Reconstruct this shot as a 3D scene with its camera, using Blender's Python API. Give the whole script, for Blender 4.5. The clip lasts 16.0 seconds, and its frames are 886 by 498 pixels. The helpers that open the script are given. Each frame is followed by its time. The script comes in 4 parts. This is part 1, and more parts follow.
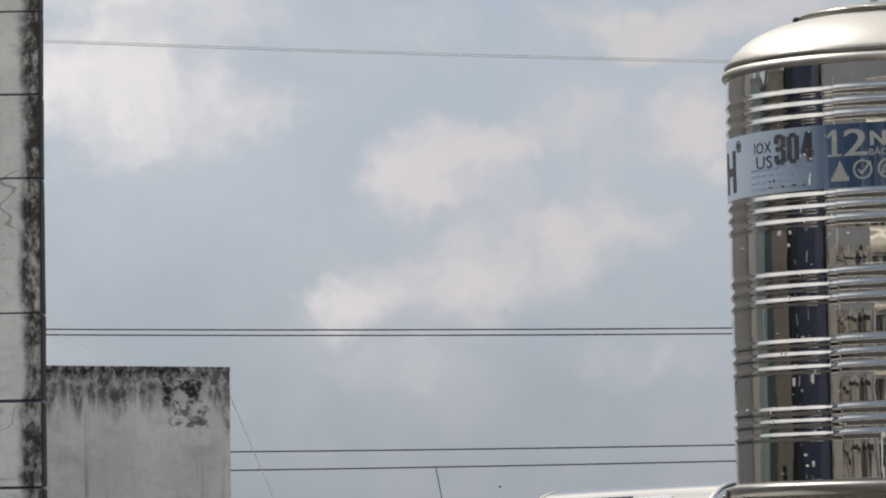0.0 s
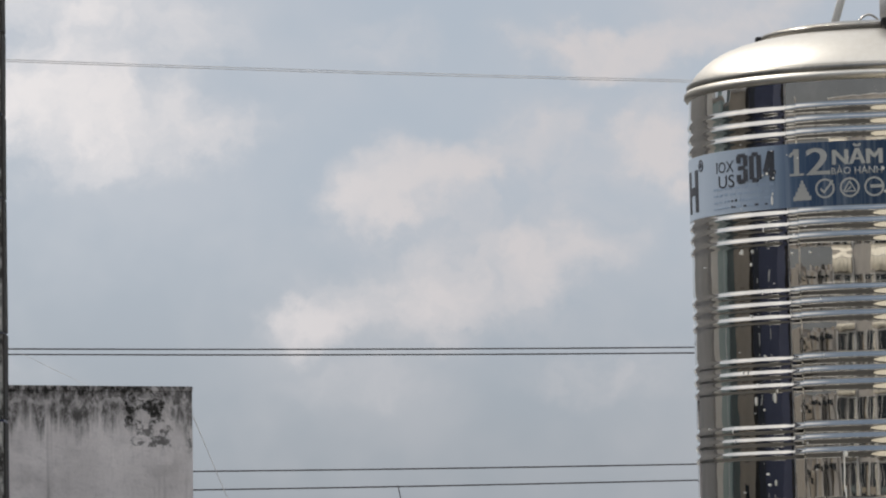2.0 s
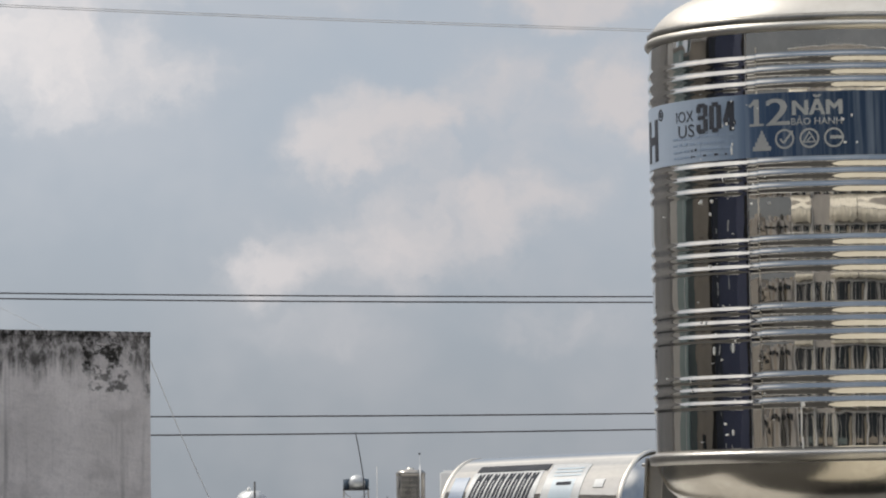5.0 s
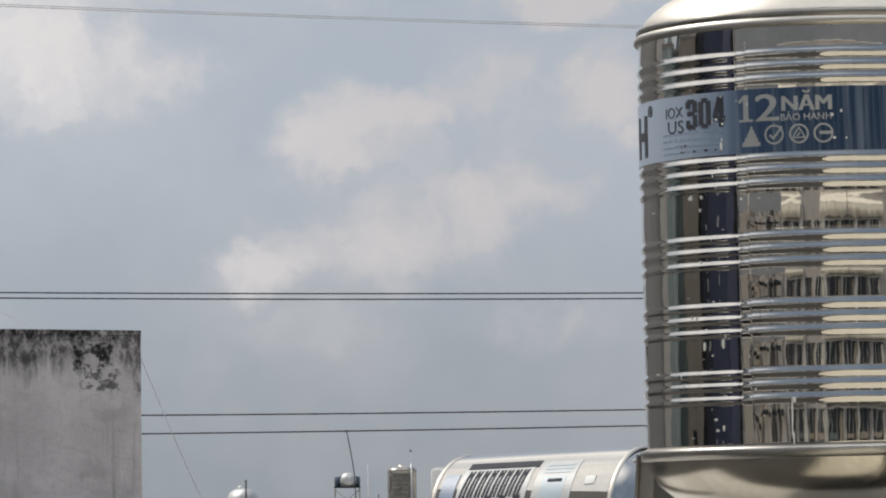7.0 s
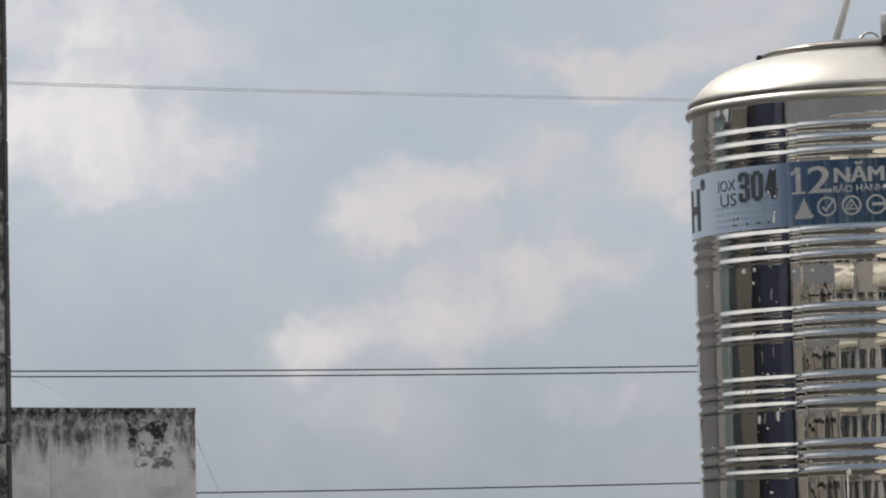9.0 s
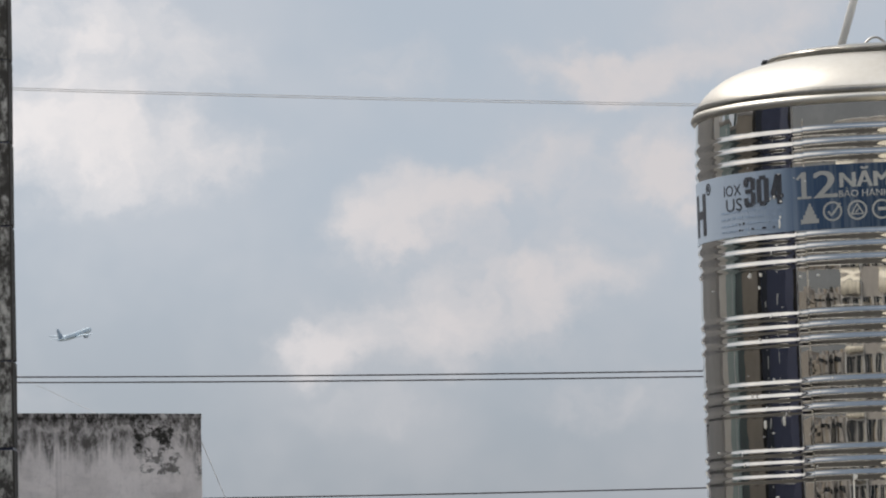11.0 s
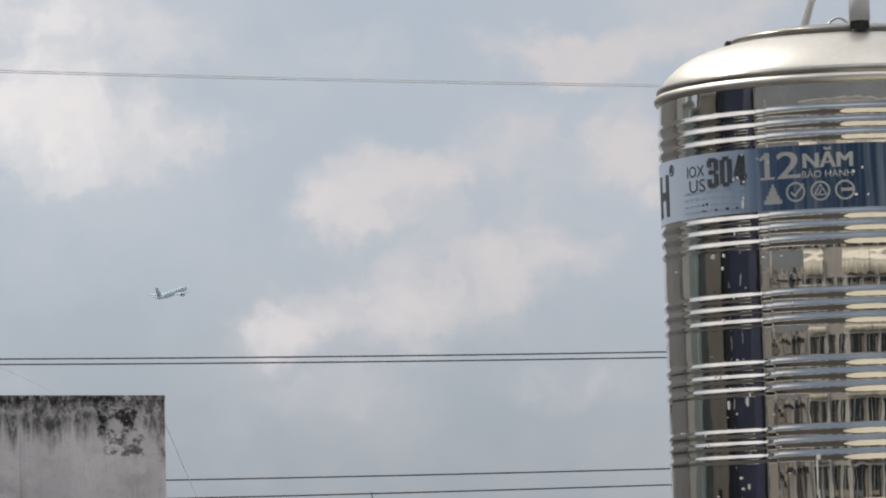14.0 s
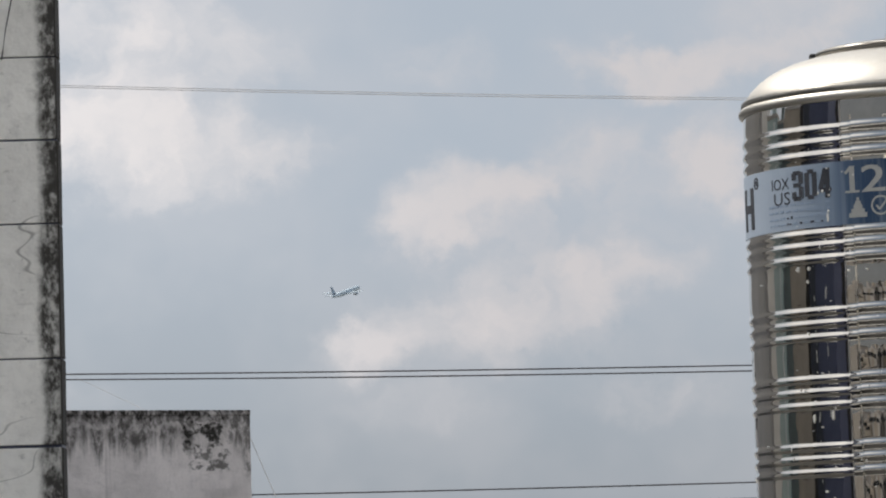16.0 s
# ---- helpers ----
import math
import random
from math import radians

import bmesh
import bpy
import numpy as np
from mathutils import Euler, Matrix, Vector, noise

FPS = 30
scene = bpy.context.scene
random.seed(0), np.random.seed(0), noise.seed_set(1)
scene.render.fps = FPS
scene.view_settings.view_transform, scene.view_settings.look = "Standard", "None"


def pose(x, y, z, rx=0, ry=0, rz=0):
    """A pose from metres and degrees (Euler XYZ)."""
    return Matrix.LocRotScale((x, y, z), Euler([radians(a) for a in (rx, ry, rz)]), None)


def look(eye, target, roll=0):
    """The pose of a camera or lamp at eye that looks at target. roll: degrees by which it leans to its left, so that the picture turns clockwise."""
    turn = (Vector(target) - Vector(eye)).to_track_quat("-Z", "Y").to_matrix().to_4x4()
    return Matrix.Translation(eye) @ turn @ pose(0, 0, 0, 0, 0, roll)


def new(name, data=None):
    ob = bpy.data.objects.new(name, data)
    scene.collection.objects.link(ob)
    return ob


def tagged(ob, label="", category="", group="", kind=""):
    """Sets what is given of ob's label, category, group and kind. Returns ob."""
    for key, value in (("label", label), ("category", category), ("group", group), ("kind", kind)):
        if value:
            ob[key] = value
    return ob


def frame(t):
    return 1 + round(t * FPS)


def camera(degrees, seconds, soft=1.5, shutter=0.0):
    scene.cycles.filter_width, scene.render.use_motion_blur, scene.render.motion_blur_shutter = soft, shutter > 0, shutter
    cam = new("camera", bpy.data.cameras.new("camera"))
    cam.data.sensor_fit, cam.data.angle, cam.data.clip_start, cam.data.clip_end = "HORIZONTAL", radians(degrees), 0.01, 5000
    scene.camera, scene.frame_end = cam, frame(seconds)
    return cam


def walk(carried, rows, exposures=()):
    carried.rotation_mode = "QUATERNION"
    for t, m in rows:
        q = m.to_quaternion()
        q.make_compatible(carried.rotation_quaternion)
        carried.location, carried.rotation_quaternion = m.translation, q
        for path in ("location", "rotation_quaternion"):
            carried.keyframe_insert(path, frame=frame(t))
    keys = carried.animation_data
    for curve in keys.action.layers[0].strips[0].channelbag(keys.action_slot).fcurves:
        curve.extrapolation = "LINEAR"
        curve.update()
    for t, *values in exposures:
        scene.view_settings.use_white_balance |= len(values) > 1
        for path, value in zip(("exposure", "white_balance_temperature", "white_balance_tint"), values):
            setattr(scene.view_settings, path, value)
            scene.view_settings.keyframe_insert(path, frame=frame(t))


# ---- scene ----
cam = camera(11.194, 16.0, soft=2.1)
EYE = 10.0
# seconds, yaw, pitch, lean in degrees: a zoomed hand-held camera that turns in one spot
TURNS = [
    (0.0, -0.000, 3.890, 0.850),
    (0.3, -0.101, 3.946, 0.813),
    (0.5, -0.197, 4.006, 0.793),
    (0.8, -0.373, 4.051, 0.825),
    (1.0, -0.385, 4.054, 0.835),
    (1.3, -0.367, 4.028, 0.874),
    (1.5, -0.466, 4.075, 0.937),
    (1.8, -0.440, 4.171, 0.899),
    (2.0, -0.480, 4.128, 0.902),
    (2.3, -0.639, 4.137, 0.854),
    (2.5, -0.813, 4.255, 0.942),
    (2.8, -0.877, 4.358, 0.888),
    (3.0, -0.836, 4.399, 0.918),
    (3.3, -0.772, 4.322, 0.692),
    (3.5, -0.812, 4.238, 0.542),
    (3.8, -0.859, 4.037, 0.521),
    (4.0, -0.803, 3.730, 0.446),
    (4.3, -0.812, 3.689, 0.497),
    (4.5, -0.872, 3.755, 0.558),
    (4.8, -0.888, 3.536, 0.458),
    (5.0, -0.991, 3.457, 0.465),
    (5.2, -1.176, 3.386, 0.474),
    (7.3, -1.020, 3.441, 0.840),
    (7.4, -0.530, 3.500, 0.890),
    (7.5, -0.215, 3.561, 0.943),
    (7.8, 0.088, 3.674, 1.039),
    (8.0, -0.295, 3.715, 1.106),
    (8.3, -0.337, 3.820, 1.127),
    (8.5, 0.032, 4.067, 1.156),
    (8.8, -0.160, 4.328, 1.146),
    (9.0, -0.457, 4.383, 1.201),
    (11.3, -0.347, 4.481, 1.316),
    (11.5, -0.315, 4.586, 1.341),
    (11.8, -0.397, 4.612, 1.314),
    (12.0, -0.384, 4.660, 1.339),
    (12.3, -0.372, 4.656, 1.281),
    (12.5, -0.538, 4.542, 1.331),
    (12.8, -0.789, 4.273, 1.363),
    (13.0, -0.778, 4.184, 1.333),
    (13.3, -0.799, 4.193, 1.402),
    (13.5, -0.888, 4.218, 1.418),
    (13.8, -0.961, 4.222, 1.381),
    (14.0, -0.845, 4.204, 1.390),
    (14.3, -0.599, 4.247, 1.404),
    (14.5, -0.419, 4.279, 1.363),
    (14.8, -0.448, 4.345, 1.307),
    (15.0, -0.353, 4.357, 1.369),
    (15.3, -0.103, 4.489, 1.424),
    (15.5, 0.088, 4.571, 1.441),
    (15.8, 0.194, 4.494, 1.463),
    (16.0, 0.226, 4.409, 1.488),
]
walk(cam, [(t, pose(0, 0, EYE, 90 + pitch, 0, yaw) @ pose(0, 0, 0, 0, 0, -lean)) for t, yaw, pitch, lean in TURNS],
     exposures=[(0.0, 0.0), (3.5, 0.0), (5.0, -0.05), (7.5, -0.09), (8.3, -0.07), (9.0, 0.0), (12.5, 0.05), (16.0, 0.0)])

# ---- world and light ----
SUN_AZ, SUN_EL = -58.0, 52.0      # degrees from ahead to the right, and up


def sky_world():
    w = bpy.data.worlds.new("hazy_sky")
    w.use_nodes = True
    nt = w.node_tree
    nt.nodes.clear()
    n, ln = nt.nodes.new, nt.links.new

    def math_node(op, a, b=None, c=None, clamp=False):
        m = n("ShaderNodeMath")
        m.operation, m.use_clamp = op, clamp
        for i, v in enumerate((a, b, c)):
            if v is None:
                continue
            if isinstance(v, (int, float)):
                m.inputs[i].default_value = v
            else:
                ln(v, m.inputs[i])
        return m.outputs[0]

    def smooth(v, a, b, lo=0.0, hi=1.0):
        m = n("ShaderNodeMapRange")
        m.interpolation_type = "SMOOTHSTEP"
        ln(v, m.inputs["Value"])
        for k, x in (("From Min", a), ("From Max", b), ("To Min", lo), ("To Max", hi)):
            m.inputs[k].default_value = x
        return m.outputs["Result"]

    def fbm(vec, scale, detail, rough=0.5, offset=(0, 0, 0)):
        mp = n("ShaderNodeMapping")
        mp.inputs["Location"].default_value = offset
        ln(vec, mp.inputs["Vector"])
        t = n("ShaderNodeTexNoise")
        t.inputs["Scale"].default_value, t.inputs["Detail"].default_value = scale, detail
        t.inputs["Roughness"].default_value = rough
        ln(mp.outputs[0], t.inputs["Vector"])
        return t

    def mix(f, a, b):
        m = n("ShaderNodeMix")
        m.data_type = "RGBA"
        if isinstance(f, float):
            m.inputs[0].default_value = f
        else:
            ln(f, m.inputs[0])
        for i, v in ((6, a), (7, b)):
            if isinstance(v, tuple):
                m.inputs[i].default_value = (*v, 1)
            else:
                ln(v, m.inputs[i])
        return m.outputs[2]

    geo = n("ShaderNodeTexCoord")
    sep = n("ShaderNodeSeparateXYZ")
    ln(geo.outputs["Generated"], sep.inputs[0])
    X, Y, Z = sep.outputs
    az = math_node("DIVIDE", math_node("ARCTAN2", X, Y), radians(1))
    el = math_node("DIVIDE", math_node("ARCSINE", Z), radians(1))
    comb = n("ShaderNodeCombineXYZ")
    ln(az, comb.inputs[0]), ln(el, comb.inputs[1])
    flat = comb.outputs[0]                      # degrees of azimuth and elevation
    warp = fbm(flat, 0.8, 6, 0.6)
    wv = n("ShaderNodeVectorMath")
    wv.operation = "MULTIPLY_ADD"
    ln(warp.outputs["Color"], wv.inputs[0])
    wv.inputs[1].default_value, wv.inputs[2].default_value = (2.0, 1.5, 0), (-1.0, -0.75, 0)
    add = n("ShaderNodeVectorMath")
    ln(flat, add.inputs[0]), ln(wv.outputs[0], add.inputs[1])
    bent = add.outputs[0]
    # cumulus heads low over the town: azimuth, elevation, half width, half height, weight
    heads = [(-3.88, 5.73, 1.86, 0.93, 0.60),
             (-4.66, 6.17, 1.43, 0.86, 0.48),
             (-3.58, 6.94, 2.01, 0.64, 0.50),
             (-4.87, 7.52, 1.86, 0.64, 0.50),
             (-2.45, 5.79, 1.07, 0.57, 0.30),
             (0.13, 4.90, 1.36, 0.68, 0.62),
             (0.93, 5.28, 0.64, 0.36, 0.35),
             (-0.45, 4.55, 0.86, 0.43, 0.35),
             (-1.19, 3.16, 0.68, 0.47, 0.32),
             (-0.11, 3.47, 1.43, 0.68, 0.45),
             (1.26, 3.95, 1.36, 0.79, 0.43),
             (2.20, 4.36, 1.00, 0.68, 0.34),
             (2.89, 6.64, 1.65, 0.47, 0.62),
             (3.37, 5.45, 0.86, 0.72, 0.60),
             (2.01, 5.44, 1.29, 0.79, 0.28),
             (2.39, 2.50, 1.43, 0.43, 0.28),
             (-0.27, 6.76, 0.86, 0.43, 0.30),
             (-4.55, 2.52, 1.22, 0.32, 0.10),
             (-0.62, 2.40, 1.29, 0.36, 0.20),
             (4.48, 7.24, 1.72, 0.57, 0.50),
             (5.15, 4.80, 1.43, 1.15, 0.50),
             (-0.13, 5.04, 0.94, 0.63, 0.30),
             (0.81, 5.23, 0.79, 0.43, 0.25),
             (1.76, 5.67, 1.10, 0.51, 0.22),
             (3.26, 5.52, 0.55, 0.71, 0.35),
             (0.70, 3.59, 2.51, 0.94, 0.22),
             (-1.03, 3.23, 0.86, 0.43, 0.22),
             (1.79, 4.13, 0.86, 0.47, 0.25),
             (2.58, 6.62, 1.18, 0.39, 0.28),
             (4.24, 6.85, 1.26, 0.35, 0.25)]
    total = None
    for a, e, ra, re, wt in heads:
        s = n("ShaderNodeVectorMath")
        s.operation = "SUBTRACT"
        ln(bent, s.inputs[0])
        s.inputs[1].default_value = (a, e, 0)
        m = n("ShaderNodeVectorMath")
        m.operation = "MULTIPLY"
        ln(s.outputs[0], m.inputs[0])
        m.inputs[1].default_value = (1 / ra, 1 / re, 0)
        l = n("ShaderNodeVectorMath")
        l.operation = "LENGTH"
        ln(m.outputs[0], l.inputs[0])
        v = smooth(l.outputs["Value"], 1.15, 0.3, 0.0, wt)
        total = v if total is None else math_node("ADD", total, v)
    # heads break up into billows at their edges, with soft relief on the side away from the sun
    billow = fbm(bent, 1.25, 8, 0.56, (3, 1, 0)).outputs["Fac"]
    beyond = fbm(bent, 1.25, 8, 0.56, (3.22, 0.82, 0)).outputs["Fac"]
    edge = math_node("MULTIPLY", math_node("SUBTRACT", billow, 0.5), smooth(total, 0.0, 0.35, 0.0, 0.55))
    cover = smooth(math_node("ADD", total, edge), -0.12, 1.2, 0.0, 0.97)
    relief = math_node("MULTIPLY", math_node("SUBTRACT", billow, beyond), smooth(total, 0.0, 0.4, 0.0, 0.6))
    # open sky elsewhere: broken cloud with no fixed heads
    broad = fbm(geo.outputs["Generated"], 2.6, 7, 0.58).outputs["Fac"]
    away = smooth(broad, 0.42, 0.68, 0.0, 0.9)
    near_view = math_node("MULTIPLY", smooth(math_node("ABSOLUTE", az), 9.0, 16.0, 1.0, 0.0), smooth(el, 9.0, 14.0, 1.0, 0.0))
    wisp = smooth(fbm(flat, 0.33, 4, 0.55, (7, 2, 0)).outputs["Fac"], 0.35, 0.7, 0.0, 0.22)
    here = math_node("ADD", math_node("ADD", cover, wisp), relief, clamp=True)
    m = n("ShaderNodeMix")
    ln(near_view, m.inputs[0]), ln(away, m.inputs[2]), ln(here, m.inputs[3])
    dens = m.outputs[0]
    sky = n("ShaderNodeTexSky")
    sky.sky_type, sky.sun_disc = "NISHITA", False
    sky.sun_elevation, sky.sun_rotation = radians(SUN_EL), radians(SUN_AZ)
    sky.air_density, sky.dust_density, sky.altitude = 1.0, 3.0, 20
    dim = n("ShaderNodeVectorMath")
    dim.operation = "SCALE"
    ln(sky.outputs[0], dim.inputs[0])
    dim.inputs["Scale"].default_value = 0.08
    haze = mix(smooth(el, -0.5, 5.5), (0.335, 0.375, 0.42), (0.455, 0.515, 0.595))
    toward = n("ShaderNodeVectorMath")
    toward.operation = "DOT_PRODUCT"
    ln(geo.outputs["Generated"], toward.inputs[0])
    ra, rb = radians(SUN_AZ), radians(SUN_EL)
    toward.inputs[1].default_value = (math.sin(ra) * math.cos(rb), math.cos(ra) * math.cos(rb), math.sin(rb))
    sunny = smooth(toward.outputs["Value"], 0.5, 0.74)
    lift = smooth(el, 9.0, 35.0)
    high = smooth(el, 42.0, 56.0)
    far_side = mix(smooth(el, 14.0, 24.0), (0.21, 0.215, 0.22), mix(high, (0.25, 0.32, 0.43), (2.1, 2.08, 2.05)))
    behind = smooth(Y, 0.15, -0.35)
    haze = mix(lift, haze, mix(sunny, mix(behind, (0.52, 0.60, 0.73), far_side), (1.15, 1.15, 1.15)))
    haze = mix(behind, haze, mix(sunny, far_side, haze))
    base = mix(0.88, dim.outputs[0], haze)
    glow = smooth(az, -7.0, 2.0, 1.0, 0.0)
    white = mix(glow, (0.62, 0.595, 0.605), (0.84, 0.81, 0.81))
    white = mix(lift, white, mix(sunny, mix(behind, (0.64, 0.70, 0.80), mix(0.25, far_side, (0.6, 0.66, 0.75))), (1.5, 1.45, 1.38)))
    white = mix(behind, white, mix(sunny, mix(0.2, far_side, (0.5, 0.53, 0.57)), white))
    out = mix(dens, base, white)
    bg = n("ShaderNodeBackground")
    ln(out, bg.inputs["Color"])
    bg.inputs["Strength"].default_value = 1.0
    o = n("ShaderNodeOutputWorld")
    ln(bg.outputs[0], o.inputs[0])
    scene.world = w


sky_world()
sun = new("sun", bpy.data.lights.new("sun", "SUN"))
sun.data.energy, sun.data.angle, sun.data.color = 2.4, radians(3.0), (1.0, 0.95, 0.87)
a_, e_ = radians(SUN_AZ), radians(SUN_EL)
sun.matrix_world = look((60 * math.sin(a_) * math.cos(e_), 60 * math.cos(a_) * math.cos(e_), 60 * math.sin(e_)), (0, 0, 0))


# ---- materials ----
def material(name, color, rough=0.6, metal=0.0, second=None, scale=3.0, bump=0.0, bump_scale=60.0, mottle=0.5, stretch=(1, 1, 1)):
    """A surface with variation at two scales, in object space."""
    m = bpy.data.materials.new(name)
    m.use_nodes = True
    nt = m.node_tree
    n, ln = nt.nodes.new, nt.links.new
    b = nt.nodes["Principled BSDF"]
    b.inputs["Metallic"].default_value = metal
    tc = n("ShaderNodeTexCoord")
    mp = n("ShaderNodeMapping")
    mp.inputs["Scale"].default_value = stretch
    ln(tc.outputs["Object"], mp.inputs["Vector"])
    big, small = n("ShaderNodeTexNoise"), n("ShaderNodeTexNoise")
    for t, s, d in ((big, scale, 4), (small, scale * 14, 5)):
        t.inputs["Scale"].default_value, t.inputs["Detail"].default_value = s, d
        ln(mp.outputs[0], t.inputs["Vector"])
    av = n("ShaderNodeMix")
    av.inputs[0].default_value = 0.35
    ln(big.outputs["Fac"], av.inputs[2]), ln(small.outputs["Fac"], av.inputs[3])
    rg = n("ShaderNodeMapRange")
    ln(av.outputs[0], rg.inputs["Value"])
    rg.inputs["From Min"].default_value, rg.inputs["From Max"].default_value = 0.5 - 0.5 * mottle * 0.6, 0.5 + 0.5 * mottle * 0.6
    mx = n("ShaderNodeMix")
    mx.data_type = "RGBA"
    ln(rg.outputs[0], mx.inputs[0])
    second = second or tuple(c * 0.8 for c in color)
    mx.inputs[6].default_value, mx.inputs[7].default_value = (*second, 1), (*color, 1)
    ln(mx.outputs[2], b.inputs["Base Color"])
    rr = n("ShaderNodeMapRange")
    ln(small.outputs["Fac"], rr.inputs["Value"])
    rr.inputs["To Min"].default_value, rr.inputs["To Max"].default_value = rough * 0.8, min(1, rough * 1.2)
    ln(rr.outputs[0], b.inputs["Roughness"])
    if bump:
        bt = n("ShaderNodeTexNoise")
        bt.inputs["Scale"].default_value, bt.inputs["Detail"].default_value = bump_scale, 4
        ln(mp.outputs[0], bt.inputs["Vector"])
        bp = n("ShaderNodeBump")
        bp.inputs["Strength"].default_value, bp.inputs["Distance"].default_value = bump, 0.01
        ln(bt.outputs["Fac"], bp.inputs["Height"])
        ln(bp.outputs[0], b.inputs["Normal"])
    return m


def stained_plaster(name, pale, edge_side=None, top=None, seed=0.0):
    """Old lime plaster. Black mould creeps in from an edge (x) or runs down from the top (z), in object space."""
    m = bpy.data.materials.new(name)
    m.use_nodes = True
    nt = m.node_tree
    n, ln = nt.nodes.new, nt.links.new
    b = nt.nodes["Principled BSDF"]
    b.inputs["Roughness"].default_value = 0.9
    tc, sp = n("ShaderNodeTexCoord"), n("ShaderNodeSeparateXYZ")
    ln(tc.outputs["Object"], sp.inputs[0])

    def tex(scale, detail=5, rough=0.6, stretch=(1, 1, 1), at=(0, 0, 0)):
        mp, t = n("ShaderNodeMapping"), n("ShaderNodeTexNoise")
        mp.inputs["Scale"].default_value, mp.inputs["Location"].default_value = stretch, (at[0] + seed, at[1], at[2])
        ln(tc.outputs["Object"], mp.inputs["Vector"])
        ln(mp.outputs[0], t.inputs["Vector"])
        t.inputs["Scale"].default_value, t.inputs["Detail"].default_value, t.inputs["Roughness"].default_value = scale, detail, rough
        return t.outputs["Fac"]

    def ramp(v, a, b_, lo=0.0, hi=1.0):
        r = n("ShaderNodeMapRange")
        r.interpolation_type = "SMOOTHSTEP"
        ln(v, r.inputs["Value"])
        for k, x in (("From Min", a), ("From Max", b_), ("To Min", lo), ("To Max", hi)):
            r.inputs[k].default_value = x
        return r.outputs[0]

    def op(kind, a, b_, clamp=False):
        q = n("ShaderNodeMath")
        q.operation, q.use_clamp = kind, clamp
        for i, v in enumerate((a, b_)):
            if isinstance(v, (int, float)):
                q.inputs[i].default_value = v
            else:
                ln(v, q.inputs[i])
        return q.outputs[0]

    def blend(f, a, c):
        q = n("ShaderNodeMix")
        q.data_type = "RGBA"
        ln(f, q.inputs[0])
        for i, v in ((6, a), (7, c)):
            if isinstance(v, tuple):
                q.inputs[i].default_value = (*v, 1)
            else:
                ln(v, q.inputs[i])
        return q.outputs[2]

    tone = blend(ramp(tex(2.2), 0.35, 0.65), tuple(c * 0.82 for c in pale), pale)
    tone = blend(ramp(tex(22, 7, 0.7), 0.46, 0.74, 0.0, 0.42), tone, tuple(c * 0.55 for c in pale))
    streak = tex(9, 5, 0.65, (1, 1, 0.06), (2, 0, 1))
    speck = tex(26, 6, 0.7, (1, 1, 0.6), (5, 0, 2))
    if edge_side is not None:
        # soot and mould: blotchy in from the edge, with pitted courses showing through
        near = ramp(sp.outputs[0], edge_side - 0.11, edge_side - 0.01, 0.0, 0.52)
        blot = op("ADD", op("MULTIPLY", tex(9, 6, 0.7, (1, 1, 0.8)), 0.6), op("MULTIPLY", tex(3.0, 3, 0.5, (1, 1, 0.7), (4, 0, 7)), 0.5))
        dark = ramp(op("ADD", near, blot), 0.74, 1.0)
        dark = op("MULTIPLY", dark, ramp(speck, 0.34, 0.56, 0.35, 0.97))
        # the arris and the whole return face go near black
        arris = ramp(sp.outputs[0], edge_side - 0.013, edge_side - 0.003, 0.0, 1.0)
        crack = ramp(op("ABSOLUTE", op("SUBTRACT", tex(3.4, 2, 0.5, (0.7, 1, 1.2), (9, 3, 0)), 0.5), 0.0), 0.0, 0.006, 0.5, 0.0)
        crack = op("MULTIPLY", crack, ramp(tex(4.0, 2, 0.5, (1, 1, 1), (3, 8, 1)), 0.40, 0.52))
        course = ramp(tex(11, 4, 0.6, (0.12, 1, 1.4), (6, 1, 3)), 0.6, 0.7, 0.0, 0.5)
        pits = ramp(tex(34, 6, 0.75, (0.7, 1, 1), (2, 5, 8)), 0.57, 0.74, 0.0, 0.5)
        grime = ramp(tex(6, 5, 0.65, (1, 1, 0.5), (8, 2, 2)), 0.54, 0.76, 0.0, 0.35)
        dark = op("MAXIMUM", op("MAXIMUM", dark, arris), op("MAXIMUM", op("MAXIMUM", crack, course), op("MAXIMUM", pits, grime)))
    else:
        depth = op("SUBTRACT", top, sp.outputs[2])
        ragged = op("ADD", depth, op("MULTIPLY", op("SUBTRACT", tex(7, 6, 0.7, (1, 1, 0.3), (5, 1, 3)), 0.5), 0.22))
        # brown-grey runs below the coping, some of them long
        run = ramp(ragged, 0.02, 0.46, 0.44, 0.0)
        dark = ramp(op("ADD", run, op("MULTIPLY", streak, 0.9)), 0.6, 0.84, 0.0, 0.9)
        dark = op("MULTIPLY", dark, ramp(speck, 0.3, 0.6, 0.3, 1.0))
        drip = ramp(tex(13, 4, 0.6, (1, 1, 0.035), (3, 0, 6)), 0.53, 0.74, 0.0, 0.42)
        patchy = ramp(tex(3.4, 4, 0.6, (1, 1, 1.4), (0, 2, 9)), 0.5, 0.7, 0.0, 0.2)
        dark = op("MAXIMUM", dark, op("MAXIMUM", drip, patchy))
        # black course along the top with a broken pale ledge under it
        cap = op("MULTIPLY", ramp(ragged, 0.035, 0.075, 1.0, 0.0), ramp(speck, 0.34, 0.58, 0.45, 1.0))
        ledge = op("MULTIPLY", ramp(op("ABSOLUTE", op("SUBTRACT", ragged, 0.092), 0.0), 0.006, 0.018, 0.4, 0.0), ramp(tex(3, 3, 0.5, (1, 1, 0.2), (7, 2, 1)), 0.44, 0.52))
